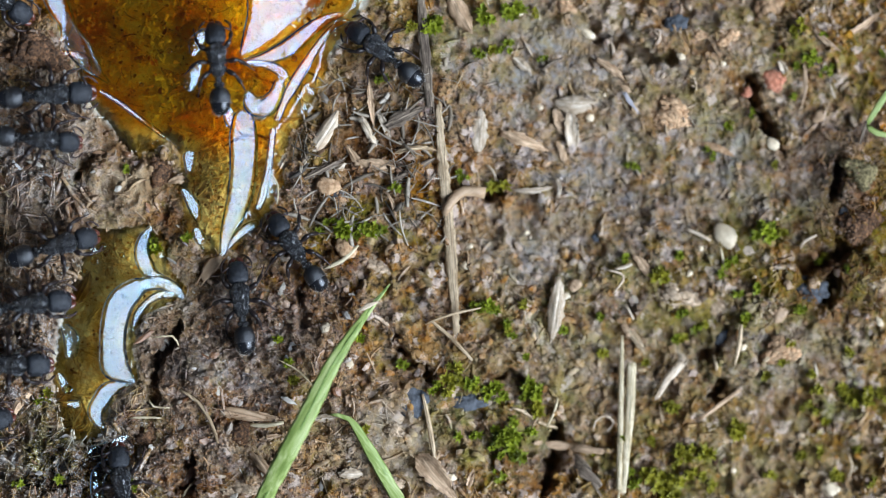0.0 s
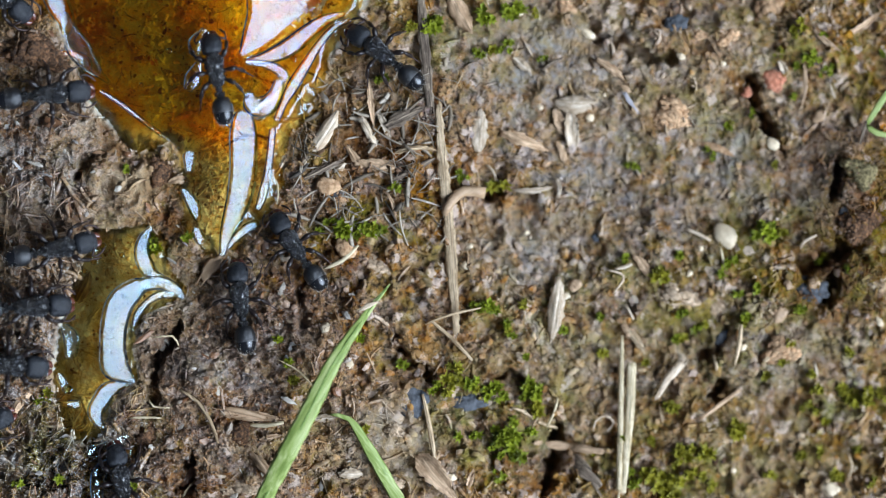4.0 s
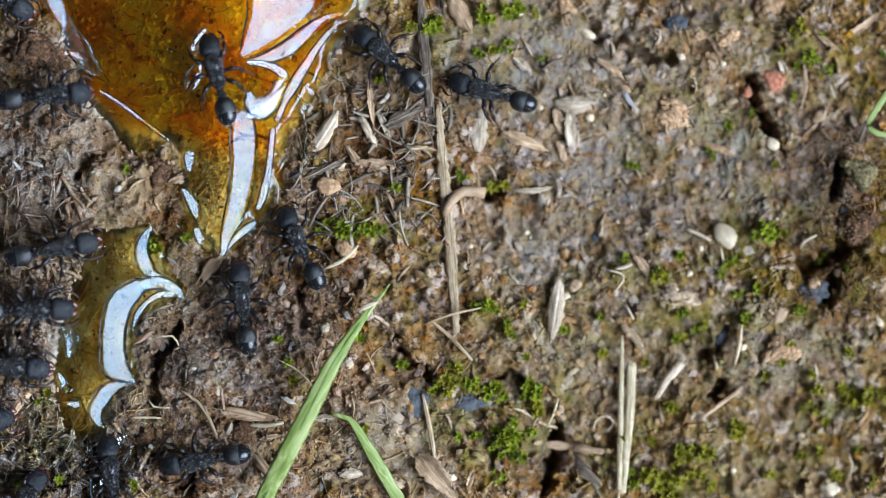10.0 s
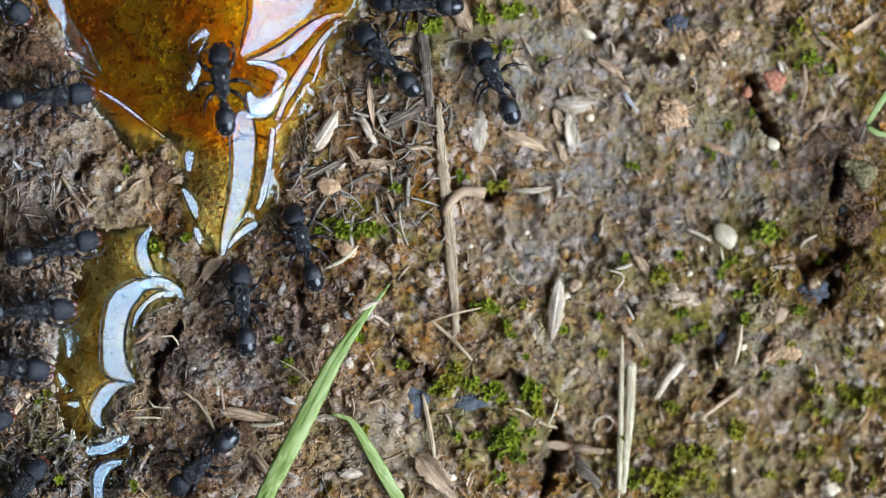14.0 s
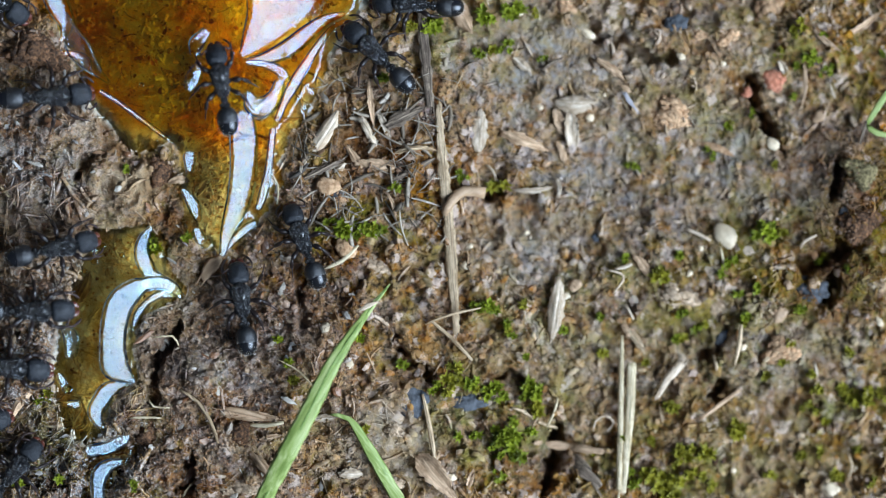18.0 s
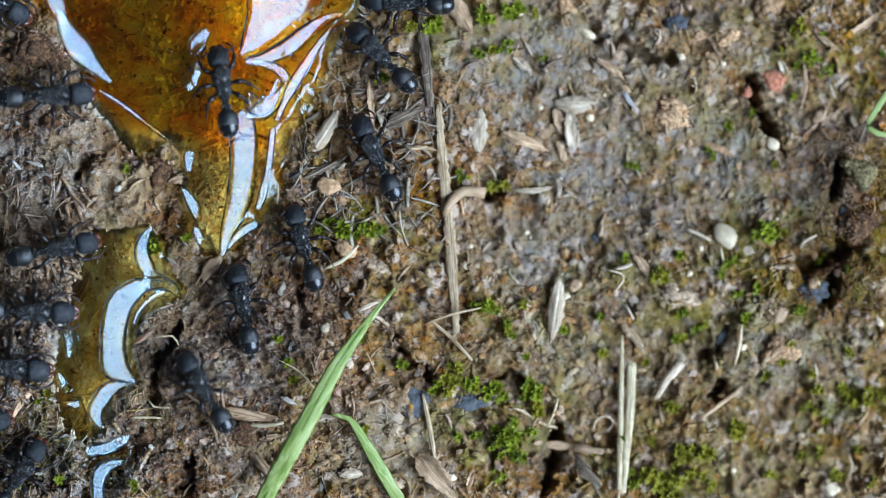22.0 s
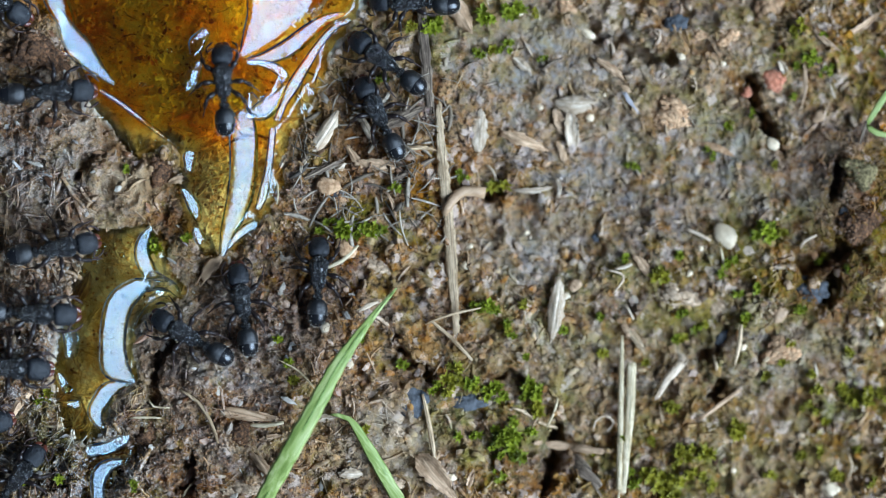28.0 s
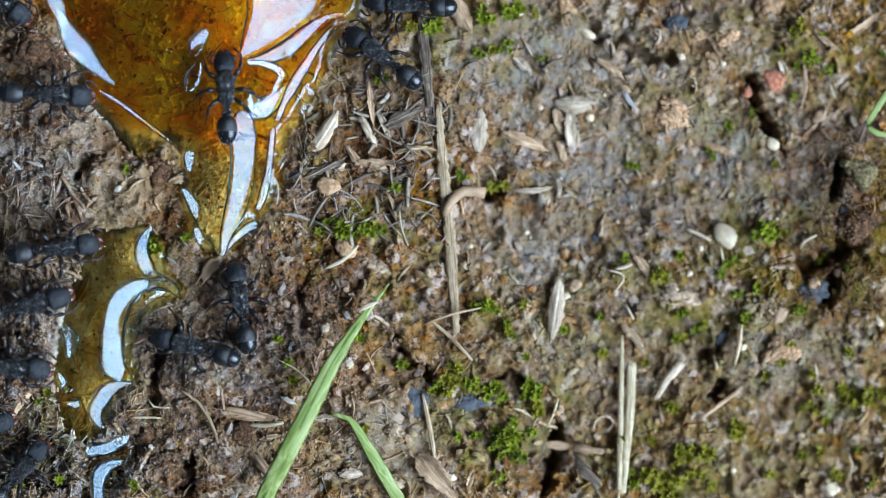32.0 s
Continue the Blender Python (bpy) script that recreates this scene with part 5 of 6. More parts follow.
SEEP_FOLDS = [
    ([(166, 796, 9), (192, 791, 9), (214, 781, 9), (228, 773, 4)], ((0, 13), (9, 12), (12, 9), (13.2, 0), (32, 0))),
    ([(216, 816, 4), (196, 822, 9), (181, 836, 11), (176, 862, 9), (178, 885, 8), (178, 915, 8)], ((0, 6), (10, 8), (13, 5), (14, 0), (32, 0))),
]


def flowing(line):
    """Points of a smooth curve through a crest's points."""
    p = np.array(line, float)
    p = np.vstack([2 * p[0] - p[1], p, 2 * p[-1] - p[-2]])
    s = np.linspace(0, 1, 6)[:-1, None]
    runs = [0.5 * (2 * p[k] + (p[k + 1] - p[k - 1]) * s + (2 * p[k - 1] - 5 * p[k] + 4 * p[k + 1] - p[k + 2]) * s * s
                   + (3 * p[k] - p[k - 1] - 3 * p[k + 1] + p[k + 2]) * s ** 3) for k in range(1, len(p) - 2)]
    return [tuple(q) for q in np.vstack(runs + [p[-2:-1]])]


def build_syrup(name, outline, folds, thick, edge, amber, label, step=2.2):
    """A glossy sheet over the outline that dips into the soil at its rim, with its folds as pieces that lean."""
    xs = np.arange(min(p[0] for p in outline) - 16, max(p[0] for p in outline) + 16, step)
    ys = np.arange(min(p[1] for p in outline) - 16, max(p[1] for p in outline) + 16, step)
    px, py = [a.ravel() for a in np.meshgrid(xs, ys)]
    reach = np.arange(0, 500.0)
    fall = 0.06 + 0.95 * (1 - smooth(edge, edge * 1.9, reach))
    rise = np.concatenate([[0], np.cumsum(fall)[:-1]]) * 0.025
    rise = np.minimum(rise, thick + 0.03 * rise)

    def calm(x, y):
        d = inside(outline, x, y) + 6 * vnoise(x, y, 30, 12) + 4 * vnoise(x, y, 13, 14)
        return np.where(d > 0, np.interp(d, reach, rise), d * 0.03) - 0.45 + 0.36 * (1 - smooth(300, 640, x)) + 0.04 * vnoise(x, y, 80, 13), d

    h, d = calm(px, py)
    cut = np.zeros(len(px), bool)
    for line, lean in folds:
        if lean not in ("sway", STILL):
            continue
        line = flowing(line)
        dist, way = along([p[:2] for p in line], px, py)
        cut |= dist < np.interp(way, np.arange(len(line)), [p[2] for p in line]) + 0.5
    x, y = (px - 784) * U, (441 - py) * U
    keep = d.reshape(len(ys), len(xs)) > -9
    hole = cut.reshape(len(ys), len(xs))
    i = np.arange(len(px)).reshape(len(ys), len(xs))
    ok = (keep[:-1, :-1] | keep[1:, 1:] | keep[:-1, 1:] | keep[1:, :-1]) & ~(hole[:-1, :-1] & hole[1:, 1:] & hole[:-1, 1:] & hole[1:, :-1])
    quads = np.stack([i[:-1, :-1], i[1:, :-1], i[1:, 1:], i[:-1, 1:]], -1)[ok]
    used, back = np.unique(quads, return_inverse=True)
    co = np.stack([x, y, h * MM], -1)[used]
    me = mesh_of(name, co.tolist(), back.reshape(-1, 4).tolist(), SYRUP)
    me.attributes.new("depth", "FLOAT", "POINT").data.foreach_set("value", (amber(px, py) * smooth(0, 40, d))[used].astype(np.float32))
    sheet = tagged(new(name, me), label, "syrup")
    for line, lean in folds:
        FOLDS.append((build_fold(line, calm, amber, sheet, lean in ("sway", STILL)), lean))
    return sheet


FOLDS = []
ACROSS = np.array([-1.35, -1.12, -1, -0.8, -0.5, -0.2, 0.2, 0.5, 0.8, 1, 1.12, 1.35])


def build_fold(line, calm, amber, sheet, tinted):
    """One rounded fold: it slopes along the light's way, is gently domed and rolls over at its rim."""
    p = np.array(flowing(line))
    tips = []
    for end, inner in ((p[0], p[1]), (p[-1], p[-2])):
        out = (end[:2] - inner[:2]) / (np.hypot(*(end[:2] - inner[:2])) or 1)
        tips.append([np.append(end[:2] + out * end[2] * math.sin(a), max(0.4, end[2] * math.cos(a))) for a in (0.5, 0.95, 1.3, 1.55)])
    p = np.vstack([tips[0][::-1], p, tips[1]])
    way = np.gradient(p[:, :2], axis=0)
    way /= np.hypot(way[:, 0], way[:, 1])[:, None] + 1e-9
    half = np.maximum(p[:, 2], 0.4)
    over = np.maximum(np.abs(ACROSS) - 1, 0)[None] * np.clip(half, 5, 12)[:, None]
    off = np.sign(ACROSS)[None] * (np.minimum(np.abs(ACROSS), 1)[None] * half[:, None] + over)
    gx, gy = p[:, :1] - way[:, 1:] * off, p[:, 1:2] + way[:, :1] * off
    run = gx * SUNWAY.x - gy * SUNWAY.y
    mid = p[len(p) // 2]
    base = float(np.mean(calm(p[4:-4, 0], p[4:-4, 1])[0])) + 0.1
    dome = np.minimum(np.abs(ACROSS), 1)[None] ** 2 * half[:, None] * 0.05
    z = base - (0.43 * (run - np.mean(run)) + dome + 1.3 * over) * 0.025
    if not tinted:
        z = z + max(0.0, 0.03 + float(np.max((calm(gx.ravel(), gy.ravel())[0].reshape(gx.shape) - z)[:, 3:-3])))
    if sheet.name == "syrup_seep":
        z = z + 0.4
    rows, cols = z.shape
    cz = float(z[rows // 2, cols // 2])
    centre = Vector(((mid[0] - 784) * U, (441 - mid[1]) * U, cz * MM))
    co = np.stack([(gx - 784) * U - centre.x, (441 - gy) * U - centre.y, z * MM - centre.z], -1).reshape(-1, 3)
    k = np.arange(rows * cols).reshape(rows, cols)
    quads = np.stack([k[:-1, :-1], k[1:, :-1], k[1:, 1:], k[:-1, 1:]], -1).reshape(-1, 4)
    me = mesh_of("fold", co.tolist(), quads.tolist(), SYRUP if tinted else CLEAR)
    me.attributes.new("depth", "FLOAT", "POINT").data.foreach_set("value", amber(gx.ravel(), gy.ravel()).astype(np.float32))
    ob = new("fold", me)
    ob.parent = sheet
    ob.matrix_basis = Matrix.Translation(centre)
    return tagged(ob, "gleaming fold of the syrup")


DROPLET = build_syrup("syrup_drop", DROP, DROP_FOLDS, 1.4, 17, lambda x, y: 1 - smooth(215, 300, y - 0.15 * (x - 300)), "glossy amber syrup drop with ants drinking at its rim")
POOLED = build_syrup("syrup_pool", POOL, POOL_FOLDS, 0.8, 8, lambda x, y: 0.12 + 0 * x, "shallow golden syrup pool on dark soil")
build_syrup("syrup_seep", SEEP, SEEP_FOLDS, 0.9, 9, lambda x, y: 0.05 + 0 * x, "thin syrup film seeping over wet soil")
for px, py, rad in ((520, 104, 6), (300, 90, 5), (250, 150, 4)):
    bm = lump((rad * U, rad * U, rad * 0.3 * U), px, 3, 0.02)
    bubble = part("air_bubble", bm, SYRUP, DROPLET, "added clear round bubble")
    bubble.matrix_basis = Matrix.Translation(plan(px, py, 1.1 * MM))
# bubbles added to the pool to stand in for sparkles of light
for px, py, rad in ((168, 462, 8), (150, 480, 5), (122, 690, 7), (216, 452, 5), (182, 436, 6)):
    bubble = part("air_bubble", lump((rad * U, rad * U, rad * 0.5 * U), px, 3, 0.02), SYRUP, POOLED, "added clear round bubble")
    bubble.matrix_basis = Matrix.Translation(plan(px, py, 0.45 * MM))
strand("seed_scale", [(358, 496), (372, 474), (392, 456)], 24, TWIG, "orange-brown seed scale beside an ant", "seed scale", 0.25, 0.2, taper=(0.2, 0.9, 1, 0.3), ragged=0.4)
strand("husk_splinter", [(636, 550), (654, 541), (670, 535)], 9, WHITE_HUSK, "pale husk splinter caught on a grass blade", "husk", 0.4, 1.5, taper=(0.3, 1, 0.8, 0.2), ragged=0.4)
WING, _t, _b = make("wing_film", 0.2, spec=0.6)
_b.inputs["Base Color"].default_value = (0.5, 0.46, 0.47, 1)
strand("wing_fragment", [(1104, 164), (1113, 176), (1128, 198)], 9, WING, "pale lilac insect wing fragment on soil", "insect wing", 0.15, 0.05, taper=(0.5, 1, 0.6, 0.15), ragged=0.9)
strand("wing_fragment", [(1098, 152), (1108, 156), (1114, 164)], 9, TWIG, "orange insect wing root on soil", "insect wing", 0.4, 0.4, ragged=0.4)
for home, count, lift, rows in ((DROP, 8500, 0.6, (80, -60, 640, 460)), (POOL, 2600, 0.02, (80, 390, 340, 800)), (DROP, 2400, 0.03, (300, 225, 530, 450))):
    tagged(scatter("syrup_flakes", count, 0.03, 0.24, FLAKES, 9, rows, 0.6, 0.2, lambda px, py, u: inside(home, px, py) > 22 + 44 * lift, lift, False, 2.0),
           "golden plant flakes sunk in the syrup", "flakes", kind="stuff")
    tagged(fibres("syrup_fibres", count // 12, 8, FLAKES, rows, (8, 44), lambda x, y: inside(home, x, y) > 22 + 44 * lift, lift, 0.5), "golden plant fibres sunk in the syrup", "fibres", kind="stuff")

SILVER = crumb_material("silvery_fibre", [(0.0, (0.03, 0.02, 0.016)), (0.3, (0.26, 0.11, 0.05)), (0.55, (0.42, 0.3, 0.2)), (0.8, (0.34, 0.32, 0.34)), (1.0, (0.85, 0.76, 0.62))], 0.3)
tagged(fibres("matted_fibres", 3600, 16, SILVER, (-20, 0, 600, 880), (5, 30), lambda x, y: (np.maximum(inside(DROP, x, y), inside(POOL, x, y)) < 0) & (np.hypot((x - 228) / 75, (y - 335) / 50) > 0.9) & (zone(DAMP_ZONES, x, y, 46) > 0.2), 0.3, 0.36),
       "silvery matted plant fibres on wet soil", "fibres", kind="stuff")
tagged(fibres("root_mat", 480, 11, ROOT, (1400, 230, 1575, 540), (12, 46), None, 0.4, 0.45), "matted brown rootlets over a dark crack", "rootlets", kind="stuff")
tagged(fibres("wet_fibres", 300, 12, WET_FIBRE, (-20, 690, 270, 900), (10, 60), None, 0.25), "wet golden plant fibres on dark soil", "fibres", kind="stuff")
tagged(fibres("fine_roots", 60, 14, ROOT, (-20, 320, 140, 540), (30, 90), None, 0.4), "fine pale rootlets on dark soil", "rootlets", kind="stuff")


# ---- ants ----
def revolve(bm, stations, sides=20, bottom=1.0):
    """A smooth body along x: stations of (x, half-width, half-height, z)."""
    xs = np.linspace(0, 1, len(stations))
    fine = np.linspace(0, 1, len(stations) * 3)
    cols = [np.interp(fine, xs, [s[k] for s in stations]) for k in range(4)]
    for c in cols[1:]:
        c[1:-1] = (c[:-2] + 2 * c[1:-1] + c[2:]) / 4
    path = [Vector((x, 0, z)) * MM for x, z in zip(cols[0], cols[3])]
    tube(bm, path, [w * MM for w in cols[1]], [h * MM for h in cols[2]], sides)


def ball(bm, place, radii, detail=2):
    made = bmesh.ops.create_icosphere(bm, subdivisions=detail, radius=1)
    for v in made["verts"]:
        v.co = Vector((v.co.x * radii[0] + place[0], v.co.y * radii[1] + place[1], v.co.z * radii[2] + place[2])) * MM


HIPS = [(0.66, 0.26, 48), (0.26, 0.28, 88), (-0.08, 0.24, 132)]


def shell(bm, lengths, full, sides=26, steps=18, power=2.3, tilt=0.0):
    """A closed rounded body from x0 to x1: lengths (x0, x1), full (half-width, half-height, z), blunter with a higher power."""
    x0, x1 = lengths
    xs = [math.cos(math.pi * k / steps) for k in range(steps + 1)]
    keep = [max(0.03, (1 - abs(c) ** power) ** (1 / power)) for c in xs]
    mid, arm = (x0 + x1) / 2, (x1 - x0) / 2
    tube(bm, [Vector((mid + arm * c, 0, full[2] + tilt * c)) * MM for c in xs[::-1]], [full[0] * k * MM for k in keep[::-1]], [full[1] * k * MM for k in keep[::-1]], sides)


def build_ant():
    """One worker, 4.6 mm long, head towards +x; its feet stand at z = 0."""
    ant = new("ant")
    bm = bmesh.new()
    revolve(bm, [(-0.46, 0.08, 0.08, 0.72), (-0.42, 0.22, 0.2, 0.74), (-0.3, 0.29, 0.28, 0.78), (-0.1, 0.33, 0.32, 0.82), (0.12, 0.345, 0.34, 0.86), (0.3, 0.37, 0.36, 0.9), (0.5, 0.43, 0.4, 0.93),
                 (0.7, 0.455, 0.4, 0.92), (0.86, 0.41, 0.35, 0.88), (0.97, 0.29, 0.25, 0.82), (1.02, 0.15, 0.14, 0.77), (1.12, 0.12, 0.12, 0.76)], 24)
    thorax = part("mesosoma", bm, BODY, ant, "matt black pitted midbody")
    bm = bmesh.new()
    r = random.Random(9)
    for k in range(300):
        x, a = r.uniform(-0.4, 0.95), r.uniform(-0.15, 3.29)
        wide = float(np.interp(x, [-0.42, -0.3, -0.1, 0.3, 0.5, 0.7, 0.86, 0.97], [0.2, 0.28, 0.325, 0.365, 0.425, 0.45, 0.405, 0.29]))
        ball(bm, (x, wide * math.cos(a), float(np.interp(x, [-0.4, 0.1, 0.6, 0.97], [0.74, 0.86, 0.92, 0.82])) + 0.92 * wide * math.sin(a)), [r.uniform(0.03, 0.055)] * 3, 1)
    part("rough_skin", bm, GRAIN, thorax, "glossy granular skin")
    for s in (-1, 1):
        bm = bmesh.new()
        tube(bm, [Vector((-0.3, 0.16 * s, 0.9)) * MM, Vector((-0.42, 0.19 * s, 1.0)) * MM, Vector((-0.52, 0.2 * s, 1.04)) * MM], [0.06 * MM, 0.035 * MM, 0.006 * MM])
        part("spine", bm, BODY, thorax)
    bm = bmesh.new()
    shell(bm, (-0.72, -0.42), (0.17, 0.24, 0.78), 16, 10)
    part("petiole", bm, BODY, ant)
    bm = bmesh.new()
    shell(bm, (-0.98, -0.66), (0.25, 0.27, 0.76), 18, 10)
    part("postpetiole", bm, BODY, ant)
    bm = bmesh.new()
    shell(bm, (-2.24, -0.9), (0.475, 0.43, 0.66), tilt=0.06)
    gaster = part("gaster", bm, GASTER, ant, "shiny black rounded abdomen")
    bm = bmesh.new()
    revolve(bm, [(-1.70, 0.42, 0.38, 0.64), (-1.72, 0.462, 0.418, 0.641), (-1.66, 0.476, 0.43, 0.646), (-1.5, 0.492, 0.445, 0.66), (-1.3, 0.478, 0.43, 0.68), (-1.12, 0.41, 0.37, 0.7), (-0.98, 0.28, 0.26, 0.71), (-0.9, 0.1, 0.1, 0.71)], 26)
    part("tergite", bm, SATIN, gaster, "satin black first abdomen plate")
    bm = bmesh.new()
    r = random.Random(4)
    for _ in range(70):
        a, s = r.uniform(0.05, 3.09), r.uniform(0, 1) ** 1.5
        wide = 0.47 * math.sqrt(max(0.05, 1 - (1 - s * 1.05) ** 2)) if s < 0.9 else 0.47
        p = Vector((-2.2 + 0.8 * s, wide * math.cos(a), 0.6 + wide * 0.9 * math.sin(a)))
        q = p + Vector((-0.11, 0.1 * math.cos(a), 0.1 * math.sin(a)))
        tube(bm, [p * MM, q * MM], [0.008 * MM, 0.002 * MM], sides=3)
    part("bristles", bm, HAIR, gaster)
    bm = bmesh.new()
    revolve(bm, [(-0.08, 0.1, 0.1, 0.0), (-0.05, 0.33, 0.22, 0.0), (0.02, 0.42, 0.3, 0.0), (0.14, 0.48, 0.36, -0.01), (0.4, 0.5, 0.38, -0.03), (0.66, 0.48, 0.35, -0.07), (0.84, 0.41, 0.27, -0.11), (0.93, 0.32, 0.17, -0.14), (0.97, 0.14, 0.09, -0.15)], 26)
    head = part("head", bm, HEADSKIN, ant, "dull black head with fine ridges")
    head.matrix_basis = Matrix.Translation((1.1 * MM, 0, 0.8 * MM)) @ Matrix.Rotation(0.3, 4, "Y")
    bm = bmesh.new()
    shell(bm, (0.78, 1.02), (0.22, 0.12, -0.06), 14, 8)
    part("face_plate", bm, JAW, head, "red-brown face plate")
    for s in (-1, 1):
        bm = bmesh.new()
        ball(bm, (0.5, 0.44 * s, 0.1), (0.1, 0.05, 0.09))
        part("eye", bm, GASTER, head)
        bm = bmesh.new()
        tube(bm, [Vector(p) * MM for p in ((0.84, 0.2 * s, -0.14), (0.96, 0.22 * s, -0.16), (1.06, 0.18 * s, -0.18), (1.14, 0.1 * s, -0.2), (1.18, 0.03 * s, -0.2))],
             [0.13 * MM, 0.14 * MM, 0.13 * MM, 0.09 * MM, 0.03 * MM], [0.06 * MM, 0.07 * MM, 0.06 * MM, 0.05 * MM, 0.02 * MM])
        part("mandible", bm, JAW, head, "dark red-brown mandible")
        bm = bmesh.new()
        tube(bm, [Vector(p) * MM for p in ((0.78, 0.2 * s, 0.1), (0.66, 0.46 * s, 0.16), (0.52, 0.68 * s, 0.14))], [0.03 * MM, 0.04 * MM, 0.045 * MM])
        tube(bm, [Vector(p) * MM for p in ((0.52, 0.68 * s, 0.14), (0.8, 0.72 * s, 0.0), (1.04, 0.62 * s, -0.16), (1.15, 0.54 * s, -0.22), (1.28, 0.44 * s, -0.32))],
             [0.03 * MM, 0.035 * MM, 0.05 * MM, 0.06 * MM, 0.025 * MM])
        part("antenna", bm, FEELER, head, "dark brown elbowed antenna")
    for s in (-1, 1):
        for k, (x, y, yaw) in enumerate(HIPS):
            fold = s * (-0.55, 0.5, 0.45)[k]
            bm = bmesh.new()
            tube(bm, [Vector(p) * MM for p in ((0, 0, 0), (0.1, 0, -0.02), (0.18, 0, 0.04), (0.36, 0, 0.16), (0.54, 0, 0.22), (0.68, 0, 0.22))],
                 [0.16 * MM, 0.14 * MM, 0.075 * MM, 0.125 * MM, 0.12 * MM, 0.06 * MM])
            leg = part("leg", bm, LIMB, ant)
            leg.matrix_basis = Matrix.Translation((x * MM, y * s * MM, 0.62 * MM)) @ Matrix.Rotation(radians(yaw) * s, 4, "Z")
            path = [(0.0, 0.23, 0.05), (0.1, 0.12, 0.08), (0.24, -0.06, 0.1), (0.36, -0.22, 0.09), (0.41, -0.3, 0.05)]
            bm = bmesh.new()
            tube(bm, [Vector((0.66 + u * math.cos(fold), u * math.sin(fold), z)) * MM for u, z, _ in path], [w * MM for _, _, w in path])
            part("shin", bm, LIMB, leg)
            path = [(0.4, -0.29, 0.04), (0.52, -0.45, 0.036), (0.68, -0.58, 0.028), (0.82, -0.62, 0.016)]
            bm = bmesh.new()
            tube(bm, [Vector((0.66 + u * math.cos(fold), u * math.sin(fold) * (1 + 0.3 * u), z)) * MM for u, z, _ in path], [w * MM for _, _, w in path], sides=6)
            part("foot", bm, SHIN, leg)
    return ant


ANT_LABEL = "black rough-skinned ant"
